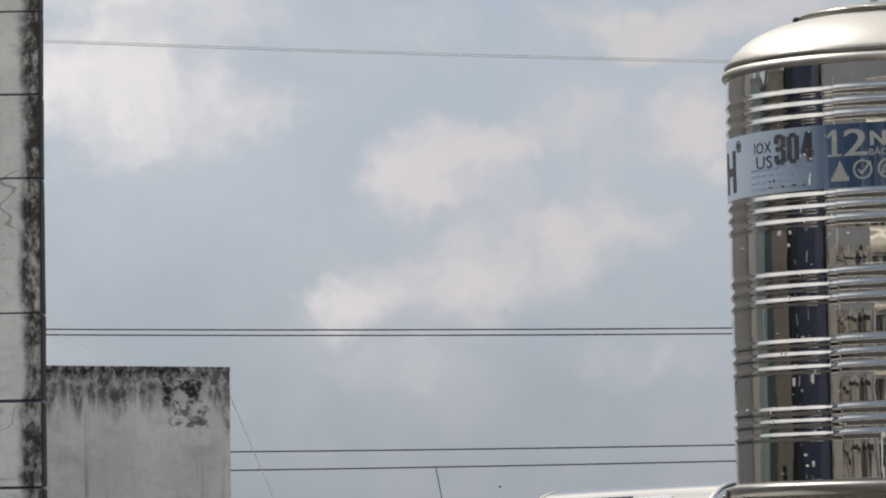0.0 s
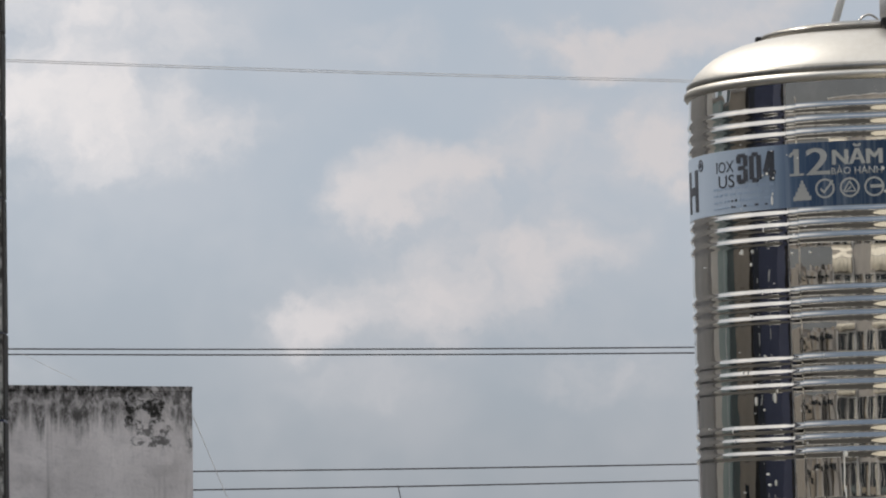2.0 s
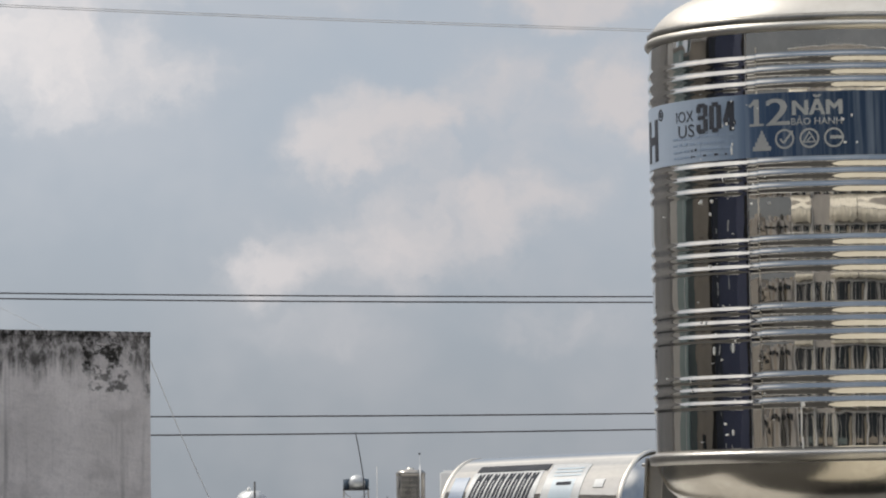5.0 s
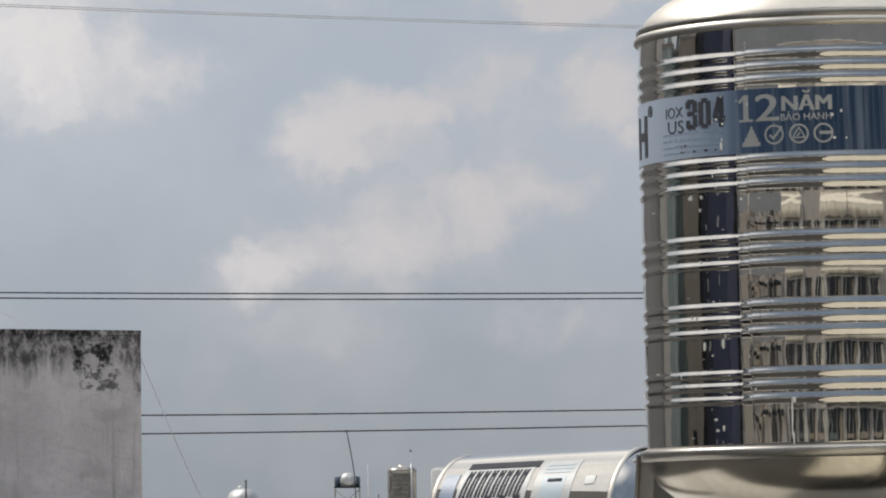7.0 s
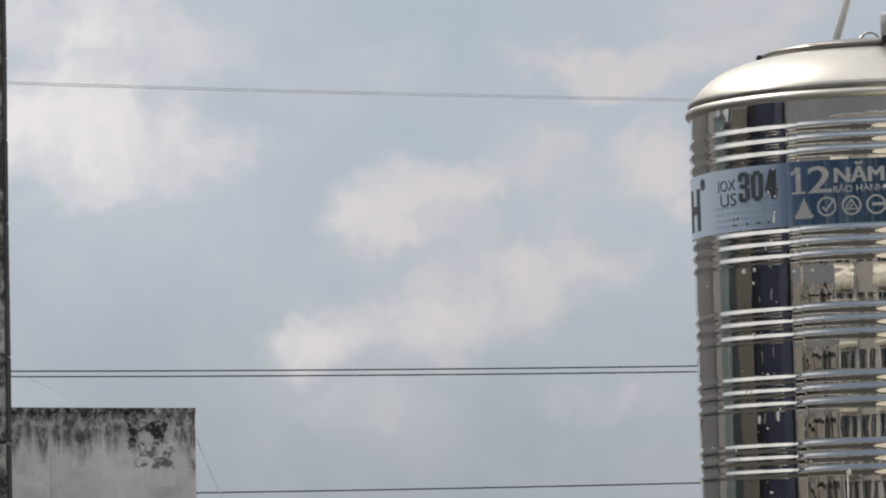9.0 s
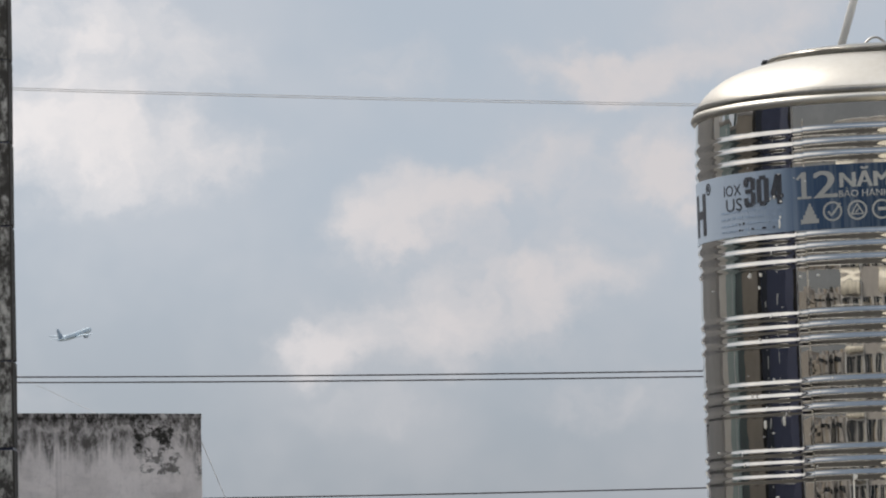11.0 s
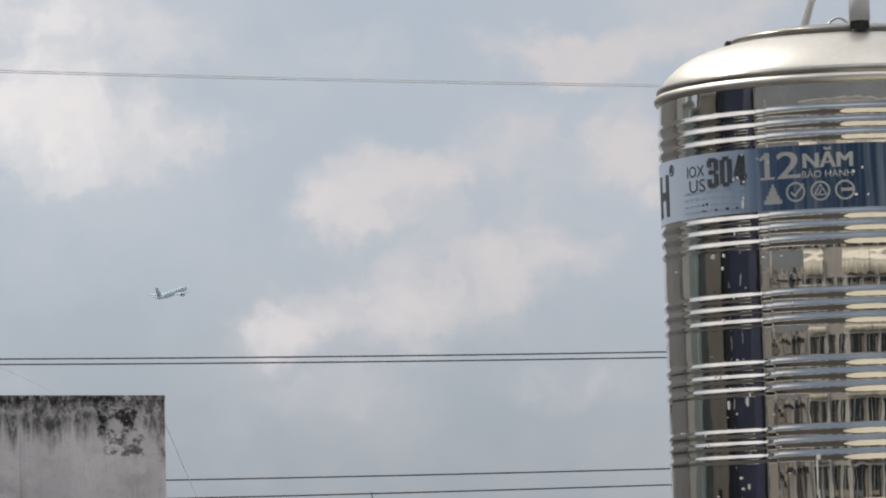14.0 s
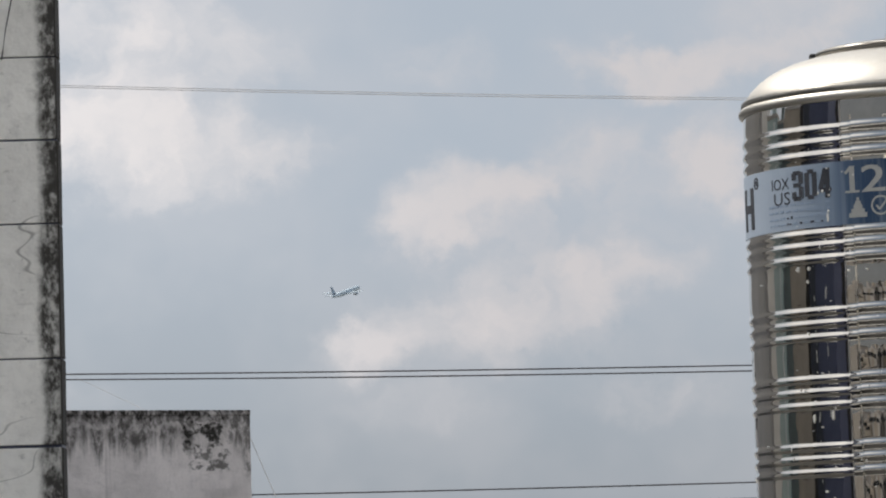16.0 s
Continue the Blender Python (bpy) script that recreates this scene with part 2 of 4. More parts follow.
        dark = op("MAXIMUM", op("MULTIPLY", dark, op("SUBTRACT", 1.0, ledge)), cap)
        # a patch where the coat has come off: pale blocks, rusty black between them
        def near_to(x, d, stretch):
            spot, sc = n("ShaderNodeVectorMath"), n("ShaderNodeMapping")
            spot.operation = "DISTANCE"
            sc.inputs["Scale"].default_value = (1, 0, stretch)
            ln(tc.outputs["Object"], sc.inputs[0])
            ln(sc.outputs[0], spot.inputs[0])
            spot.inputs[1].default_value = (x, 0, (top - d) * stretch)
            return op("ADD", spot.outputs["Value"], op("MULTIPLY", op("SUBTRACT", tex(12, 6, 0.7, (1, 1, 1.2), (1, 0, 4)), 0.5), 0.34))
        patch = ramp(near_to(-0.255, 0.21, 0.75), 0.115, 0.15, 1.0, 0.0)
        gaps = op("MAXIMUM", ramp(near_to(-0.235, 0.115, 1.2), 0.05, 0.075, 0.95, 0.0), ramp(near_to(-0.225, 0.30, 1.5), 0.035, 0.06, 0.85, 0.0))
        gaps = op("MAXIMUM", gaps, ramp(near_to(-0.37, 0.17, 0.5), 0.02, 0.045, 0.8, 0.0))
        crumbs = ramp(tex(17, 5, 0.65, (1, 1, 1.3), (1, 0, 4)), 0.5, 0.58, 0.0, 0.7)
        gaps = op("MAXIMUM", op("MULTIPLY", gaps, ramp(tex(30, 5, 0.65, (1, 1, 1), (2, 3, 1)), 0.36, 0.52, 0.3, 0.9)), op("MULTIPLY", patch, crumbs))
        dark = op("ADD", op("MULTIPLY", dark, op("SUBTRACT", 1.0, op("MULTIPLY", patch, 0.7))), gaps, True)
        smooth_coat = op("MULTIPLY", ramp(op("ABSOLUTE", op("SUBTRACT", depth, 0.385), 0.0), 0.04, 0.055, 0.8, 0.0), ramp(op("ABSOLUTE", op("ADD", sp.outputs[0], 0.28), 0.0), 0.14, 0.17, 1.0, 0.0))
        dark = op("MULTIPLY", dark, op("SUBTRACT", 1.0, smooth_coat))
        side = op("MULTIPLY", ramp(sp.outputs[0], -0.07, 0.0, 0.0, 0.95), op("MULTIPLY", ramp(depth, 0.3, 0.42, 1.0, 0.0), ramp(speck, 0.4, 0.6)))
        dark = op("MAXIMUM", dark, side)
    dark = op("MULTIPLY", dark, 1.0, True)
    ln(blend(dark, tone, (0.026, 0.023, 0.02)), b.inputs["Base Color"])
    bp = n("ShaderNodeBump")
    bp.inputs["Strength"].default_value, bp.inputs["Distance"].default_value = 0.5, 0.006
    ln(op("SUBTRACT", tex(45, 6), op("MULTIPLY", dark, 0.5)), bp.inputs["Height"])
    ln(bp.outputs[0], b.inputs["Normal"])
    return m


MIRROR = material("polished_stainless", (0.64, 0.62, 0.585), 0.03, 1.0, (0.56, 0.54, 0.51), 2.0, 0.02, 7.0)
LID = material("dark_lid_steel", (0.34, 0.32, 0.29), 0.34, 1.0, (0.22, 0.21, 0.19), 6.0, 0.1, 30.0)
SPLASH = material("dried_white_paint", (0.86, 0.85, 0.82), 0.6, 0, (0.76, 0.75, 0.72), 40)
PALE_ROOF = material("sunlit_cream_screed", (0.72, 0.66, 0.53), 0.9, 0, (0.60, 0.55, 0.44), 0.6, 0.3, 20)
TAN = material("tan_render", (0.42, 0.36, 0.27), 0.85, 0, (0.32, 0.27, 0.20), 0.7)
DARKTEAL = material("dark_teal_paint", (0.16, 0.195, 0.195), 0.5, 0, (0.12, 0.15, 0.15), 0.7)
ROOFING = material("dark_roof_felt", (0.06, 0.056, 0.05), 0.9, 0, (0.04, 0.038, 0.034), 0.8, 0.3, 18)
SATIN = material("satin_stainless", (0.53, 0.50, 0.455), 0.43, 1.0, (0.58, 0.56, 0.52), 3.0, 0.06, 25.0)
DULL = material("dull_stainless", (0.50, 0.48, 0.45), 0.38, 1.0, (0.40, 0.38, 0.36), 5.0, 0.1, 30.0)
DISH = material("scuffed_bright_stainless", (0.66, 0.62, 0.55), 0.22, 1.0, (0.46, 0.43, 0.38), 4.0, 0.25, 5.0)
GALV = material("dull_galvanised", (0.55, 0.56, 0.56), 0.45, 0.7, (0.42, 0.43, 0.44), 2.0, 0.1, 10)
# dark mottle in this colour stands for the far tank's reflections
MOTTLED_STEEL = material("mottled_stainless", (0.42, 0.40, 0.37), 0.25, 1.0, (0.16, 0.155, 0.15), 2.5, 0.15, 8, 0.8)
PVC = material("white_pvc", (0.86, 0.85, 0.82), 0.35, 0, (0.80, 0.79, 0.75), 6)
GREY_PVC = material("pale_grey_plastic", (0.44, 0.44, 0.45), 0.45, 0, (0.38, 0.38, 0.39), 6)
BLACK = material("black_plastic", (0.02, 0.02, 0.022), 0.45)
CABLE = material("black_cable_sheath", (0.035, 0.035, 0.04), 0.6, 0, (0.06, 0.06, 0.065), 2)
PALE_CABLE = material("weathered_cable", (0.55, 0.54, 0.54), 0.6, 0, (0.62, 0.61, 0.61), 2)
CONCRETE = material("roof_concrete", (0.70, 0.68, 0.63), 0.9, 0, (0.58, 0.56, 0.52), 0.6, 0.3, 20)
BLOCK = stained_plaster("mouldy_plaster_block", (0.88, 0.865, 0.83), edge_side=0.0)
FARWALL = stained_plaster("streaked_plaster", (0.84, 0.785, 0.77), top=0.0, seed=1.3)
GREYWALL = material("grey_render", (0.46, 0.43, 0.40), 0.9, 0, (0.36, 0.34, 0.32), 0.5, 0.3, 15)
NAVY = material("navy_cladding", (0.06, 0.07, 0.125), 0.5, 0, (0.045, 0.052, 0.095), 0.6)
BROWN = material("brown_render", (0.40, 0.35, 0.29), 0.85, 0, (0.31, 0.27, 0.22), 0.7)
TEAL = material("teal_paint", (0.44, 0.54, 0.54), 0.5, 0, (0.38, 0.47, 0.47), 0.7)
DARKWALL = material("dark_render", (0.10, 0.094, 0.084), 0.85, 0, (0.07, 0.066, 0.06), 0.5, 0.2, 12)
CREAM = material("cream_paint", (0.84, 0.78, 0.66), 0.7, 0, (0.76, 0.70, 0.58), 0.8)
WHITE = material("white_paint", (0.78, 0.77, 0.75), 0.5, 0, (0.68, 0.67, 0.65), 1.0)
GLASS_DARK = material("dark_window_glass", (0.02, 0.025, 0.03), 0.05, 0, (0.03, 0.035, 0.04), 0.4)
GROUND = material("town_ground", (0.30, 0.29, 0.27), 0.95, 0, (0.22, 0.215, 0.19), 0.05, 0.2, 2)
BLUE = material("cyan_plastic", (0.05, 0.42, 0.62), 0.5, 0, (0.04, 0.36, 0.55), 6)
# the airliner's three colours have distance haze mixed in
AIRCRAFT = material("hazed_aircraft_paint", (0.44, 0.52, 0.58), 0.65, 0, (0.40, 0.475, 0.535), 0.2)
FIN = material("hazed_fin_paint", (0.30, 0.38, 0.46), 0.4, 0, (0.27, 0.34, 0.42), 0.3)
ENGINE = material("hazed_cowl_grey", (0.36, 0.42, 0.48), 0.5, 0, (0.32, 0.37, 0.43), 0.5)
BARREL = material("dark_blue_barrel", (0.06, 0.09, 0.13), 0.5, 0, (0.045, 0.07, 0.10), 4)
INK = material("dark_print", (0.03, 0.034, 0.045), 0.8, 0, (0.05, 0.055, 0.07), 8)
SILVER_INK = material("silver_grey_print", (0.50, 0.51, 0.50), 0.35, 0.3, (0.42, 0.43, 0.43), 8)
PALE_INK = material("pale_blue_print", (0.31, 0.39, 0.51), 0.4, 0, (0.24, 0.31, 0.43), 8)
PANEL_WHITE = material("white_sticker", (0.60, 0.61, 0.61), 0.4, 0, (0.52, 0.53, 0.53), 5)
PANEL_BLUE = material("pale_blue_sticker", (0.52, 0.62, 0.68), 0.4, 0, (0.46, 0.55, 0.62), 5)


def label_film():
    """The printed film round the tank: pale steel blue that turns to deep blue along the print, with fine vertical wrinkles."""
    m = bpy.data.materials.new("printed_blue_film")
    m.use_nodes = True
    nt = m.node_tree
    n, ln = nt.nodes.new, nt.links.new
    b = nt.nodes["Principled BSDF"]
    b.inputs["Roughness"].default_value, b.inputs["Specular IOR Level"].default_value = 0.6, 0.3
    tc, sp, at2 = n("ShaderNodeTexCoord"), n("ShaderNodeSeparateXYZ"), n("ShaderNodeMath")
    ln(tc.outputs["Object"], sp.inputs[0])
    at2.operation = "ARCTAN2"
    ln(sp.outputs[0], at2.inputs[0])
    neg = n("ShaderNodeMath")
    neg.operation = "MULTIPLY"
    neg.inputs[1].default_value = -1
    ln(sp.outputs[1], neg.inputs[0]), ln(neg.outputs[0], at2.inputs[1])
    cr = n("ShaderNodeValToRGB")
    rg = n("ShaderNodeMapRange")
    ln(at2.outputs[0], rg.inputs["Value"])
    rg.inputs["From Min"].default_value, rg.inputs["From Max"].default_value = -1.3, 0.5
    el = cr.color_ramp.elements
    el[0].position, el[0].color = 0.0, (0.40, 0.47, 0.57, 1)
    el[1].position, el[1].color = 1.0, (0.016, 0.037, 0.082, 1)
    for p, c in ((0.25, (0.33, 0.40, 0.50, 1)), (0.37, (0.225, 0.295, 0.40, 1)), (0.41, (0.085, 0.135, 0.225, 1)), (0.48, (0.036, 0.07, 0.138, 1)), (0.66, (0.018, 0.042, 0.09, 1))):
        e = el.new(p)
        e.color = c
    ln(rg.outputs[0], cr.inputs[0])
    w, mp = n("ShaderNodeTexNoise"), n("ShaderNodeMapping")
    mp.inputs["Scale"].default_value = (1, 1, 0.04)
    ln(tc.outputs["Object"], mp.inputs[0]), ln(mp.outputs[0], w.inputs["Vector"])
    w.inputs["Scale"].default_value, w.inputs["Detail"].default_value = 55, 5
    mr = n("ShaderNodeMapRange")
    ln(w.outputs["Fac"], mr.inputs["Value"])
    mr.inputs["From Min"].default_value, mr.inputs["From Max"].default_value = 0.45, 0.75
    mr.inputs["To Max"].default_value = 0.34
    mx = n("ShaderNodeMix")
    mx.data_type = "RGBA"
    ln(mr.outputs[0], mx.inputs[0]), ln(cr.outputs[0], mx.inputs[6])
    mx.inputs[7].default_value = (0.42, 0.49, 0.58, 1)
    ln(mx.outputs[2], b.inputs["Base Color"])
    bp = n("ShaderNodeBump")
    bp.inputs["Strength"].default_value, bp.inputs["Distance"].default_value = 0.35, 0.004
    ln(w.outputs["Fac"], bp.inputs["Height"]), ln(bp.outputs[0], b.inputs["Normal"])
    return m


FILM = label_film()


# ---- mesh helpers ----
def finish(name, bm, mat, parent=None, label="", smooth=True, m=None):
    me = bpy.data.meshes.new(name)
    bmesh.ops.recalc_face_normals(bm, faces=bm.faces)
    bm.to_mesh(me)
    bm.free()
    if smooth:
        me.polygons.foreach_set("use_smooth", [True] * len(me.polygons))
    me.materials.append(mat)
    ob = new(name, me)
    if parent:
        ob.parent = parent
    if m is not None:
        ob.matrix_basis = m
    if label:
        ob["label"] = label
    return ob


def part(name, bm, mat, parent, label="", smooth=True, m=None):
    return finish(name, bm, mat, parent, label, smooth, m)


def thing(name, m, label, category, group="", kind=""):
    e = new(name)
    e.matrix_basis = m
    return tagged(e, label, category, group, kind)


def box(x0, x1, y0, y1, z0, z1, bevel=0.0):
    bm = bmesh.new()
    bmesh.ops.create_cube(bm, size=1.0)
    bmesh.ops.scale(bm, vec=(x1 - x0, y1 - y0, z1 - z0), verts=bm.verts)
    bmesh.ops.translate(bm, vec=((x0 + x1) / 2, (y0 + y1) / 2, (z0 + z1) / 2), verts=bm.verts)
    if bevel:
        bmesh.ops.bevel(bm, geom=list(bm.edges), offset=bevel, segments=2, affect="EDGES", profile=0.5)
    return bm


def lathe(profile, steps=128, wobble=0.0):
    """Turns (radius, height) points about z. A radius of zero closes the form. wobble: slight dents, in metres."""
    bm = bmesh.new()
    rings = []
    for r, z in profile:
        if r < 1e-6:
            rings.append([bm.verts.new((0, 0, z))])
        else:
            ring = []
            for i in range(steps):
                a = 2 * math.pi * i / steps
                rr = r
                if wobble:
                    rr += wobble * noise.noise((2.2 * math.cos(a), 2.2 * math.sin(a), z * 3.0))
                ring.append(bm.verts.new((rr * math.cos(a), rr * math.sin(a), z)))
            rings.append(ring)
    for p, q in zip(rings, rings[1:]):
        for i in range(steps):
            j = (i + 1) % steps
            if len(p) == 1 and len(q) == 1:
                continue
            if len(p) == 1:
                bm.faces.new((p[0], q[i], q[j]))
            elif len(q) == 1:
                bm.faces.new((p[i], q[0], p[j]))
            else:
                bm.faces.new((p[i], p[j], q[j], q[i]))
    return bm


def tube(points, radius, sides=8):
    """A round bar along a line of points, closed at both ends."""
    bm = bmesh.new()
    pts = [Vector(p) for p in points]
    rings = []
    for i, p in enumerate(pts):
        d = (pts[min(i + 1, len(pts) - 1)] - pts[max(i - 1, 0)]).normalized()
        u = d.cross(Vector((0, 0, 1)) if abs(d.z) < 0.95 else Vector((1, 0, 0))).normalized()
        v = d.cross(u)
        rings.append([bm.verts.new(p + radius * (math.cos(2 * math.pi * k / sides) * u + math.sin(2 * math.pi * k / sides) * v)) for k in range(sides)])
    for p, q in zip(rings, rings[1:]):
        for k in range(sides):
            bm.faces.new((p[k], p[(k + 1) % sides], q[(k + 1) % sides], q[k]))
    bm.faces.new(rings[0]), bm.faces.new(rings[-1][::-1])
    return bm


def tube_list(name, lines, radius, mat, parent):
    for pts in lines:
        part(name, tube(pts, radius), mat, parent)


def sagged(a, b, sag, n=24):
    a, b = Vector(a), Vector(b)
    return [a.lerp(b, i / n) - Vector((0, 0, 4 * sag * (i / n) * (1 - i / n))) for i in range(n + 1)]


def lettering(text, height, width, radius, angle, z, mat, parent, name="lettering", bold=0.0):
    """Words of a given height and width, bent round the tank with their left end at an angle (radians, from its front)."""
    cu = bpy.data.curves.new("words", "FONT")
    cu.body, cu.offset, cu.resolution_u = text, bold, 3
    ob = new("words", cu)
    bpy.context.view_layer.update()
    me = bpy.data.meshes.new_from_object(ob.evaluated_get(bpy.context.evaluated_depsgraph_get()))
    bpy.data.objects.remove(ob)
    bpy.data.curves.remove(cu)
    bm = bmesh.new()
    bm.from_mesh(me)
    bpy.data.meshes.remove(me)
    xs, ys = [v.co.x for v in bm.verts], [v.co.y for v in bm.verts]
    x0, x1, y0, y1 = min(xs), max(xs), min(ys), max(ys)
    g = bmesh.ops.extrude_face_region(bm, geom=list(bm.faces))
    outer = {v for v in g["geom"] if isinstance(v, bmesh.types.BMVert)}
    for v in bm.verts:
        a = angle + (v.co.x - x0) / (x1 - x0) * width / radius
        h = z + (v.co.y - y0) / (y1 - y0) * height
        r = radius + (0.0009 if v in outer else 0.0002)
        v.co = (r * math.sin(a), -r * math.cos(a), h)
    return part(name, bm, mat, parent, smooth=False)


def curved_plate(radius, a0, a1, z0, z1, out=0.0014, n=None):
    """A thin plate bent round the tank between two angles and heights."""
    n = n or max(2, int(abs(a1 - a0) / 0.05))
    bm = bmesh.new()
    grid = []
    for i in range(n + 1):
        a = a0 + (a1 - a0) * i / n
        grid.append([bm.verts.new((r * math.sin(a), -r * math.cos(a), z)) for r, z in ((radius, z0), (radius + out, z0), (radius + out, z1), (radius, z1))])
    for p, q in zip(grid, grid[1:]):
        for k in range(4):
            bm.faces.new((p[k], p[(k + 1) % 4], q[(k + 1) % 4], q[k]))
    bm.faces.new(grid[0]), bm.faces.new(grid[-1][::-1])
    return bm


def curved_ring(radius, angle, z, r_out, r_in, out=0.0014, steps=28, squash=1.0):
    """A flat ring (a printed circle) bent round the tank."""
    bm = bmesh.new()
    rows = []
    for i in range(steps):
        t = 2 * math.pi * i / steps
        row = []
        for q, o in ((r_in, 0), (r_in, out), (r_out, out), (r_out, 0)):
            a, r = angle + q * math.cos(t) / radius, radius + o
            row.append(bm.verts.new((r * math.sin(a), -r * math.cos(a), z + squash * q * math.sin(t))))
        rows.append(row)
    for i in range(steps):
        p, q = rows[i], rows[(i + 1) % steps]
        for k in range(4):
            bm.faces.new((p[k], p[(k + 1) % 4], q[(k + 1) % 4], q[k]))
    return bm


# ---- the setting ----
def setting():
    bm = bmesh.new()
    bmesh.ops.create_grid(bm, x_segments=40, y_segments=40, size=4500)
    tagged(finish("ground", bm, GROUND, smooth=False), "dusty grey town ground far below the roofs", "ground", kind="structure")
    # roofs that carry the tanks
    tagged(finish("roof_slab_7", box(0.2, 9, 5.5, 14.2, 0, 9.6), ROOFING, smooth=False), "flat roof covered in dark weathered felt", "roof", kind="structure")
    # cream slab out of view, added and sized for the tank's ribs to mirror
    tagged(finish("roof_slab_8", box(1.25, 8.6, 6.2, 13.8, 9.6, 9.64, 0.005), PALE_ROOF, smooth=False), "unseen cream slab added on the dark roof for the tank to mirror", "roof", kind="structure")
    tagged(finish("roof_slab_1", box(0.2, 9, 14.2, 19, 0, 9.62), CONCRETE, smooth=False), "flat grey concrete roof under the upright tank", "roof", kind="structure")
    tagged(finish("roof_slab_2", box(-0.6, 9, 22.5, 29, 0, 9.25), CONCRETE, smooth=False), "flat grey concrete roof under the lying tank", "roof", kind="structure")
    tagged(finish("roof_slab_3", box(-8, 8, 132, 150, 0, 8.9), CONCRETE, smooth=False), "far flat concrete roof that carries small tanks", "roof", kind="structure")
    tagged(finish("roof_slab_4", box(-3.6, -3.0, 18.35, 29, 0, 15.2), GREYWALL, smooth=False), "tall plain grey rendered house wall", "wall", kind="structure")
    tagged(finish("roof_slab_5", box(-2.9, 0.1, 13.2, 24.0, 0, 9.3), ROOFING, smooth=False), "dark felt roof between the houses", "roof", kind="structure")
    # pale slab out of view, added to throw light up onto the block wall
    tagged(finish("bounce_slab", box(-6.5, -2.6, 0.8, 12.7, 9.3, 9.34), CONCRETE, smooth=False), "unseen pale slab added to bounce light onto the block wall", "roof", kind="structure")
    tagged(finish("roof_slab_6", box(-6.5, 0.1, 0.8, 12.7, 0, 9.3), ROOFING, smooth=False), "dark felt flat roof before the block wall", "roof", kind="structure")
    # made-up dark backing for the gap between the tank's legs
    tagged(finish("parapet", box(1.06, 6.0, 16.5, 16.7, 9.62, 10.19, 0.01), DARKWALL, smooth=False), "low dark parapet added to back the dark gap under the upright tank", "parapet", kind="structure")
    tagged(finish("balcony_floor", box(-3.0, 3.0, -4.0, 0.5, 8.2, 8.38, 0.01), CONCRETE, smooth=False), "plain grey concrete balcony floor", "floor", kind="structure")


def house(name, x0, x1, y0, y1, h, mat, lab, category="house"):
    """A flat-roofed house of the lane, with a parapet and a stair head on its roof."""
    t = thing(name, pose((x0 + x1) / 2, (y0 + y1) / 2, 0), lab, category, "lane houses")
    w, d = (x1 - x0) / 2, (y1 - y0) / 2
    part("wall", box(-w, w, -d, d, 0, h, 0.01), mat, t, smooth=False)
    part("parapet", box(-w - 0.04, w + 0.04, -d - 0.02, d + 0.02, h, h + 0.14, 0.01), GREYWALL, t, smooth=False)
    part("stair_head", box(-w * 0.5, w * 0.4, -d * 0.55, d * 0.1, h + 0.14, h + 0.75, 0.01), mat, t, smooth=False)
    return t


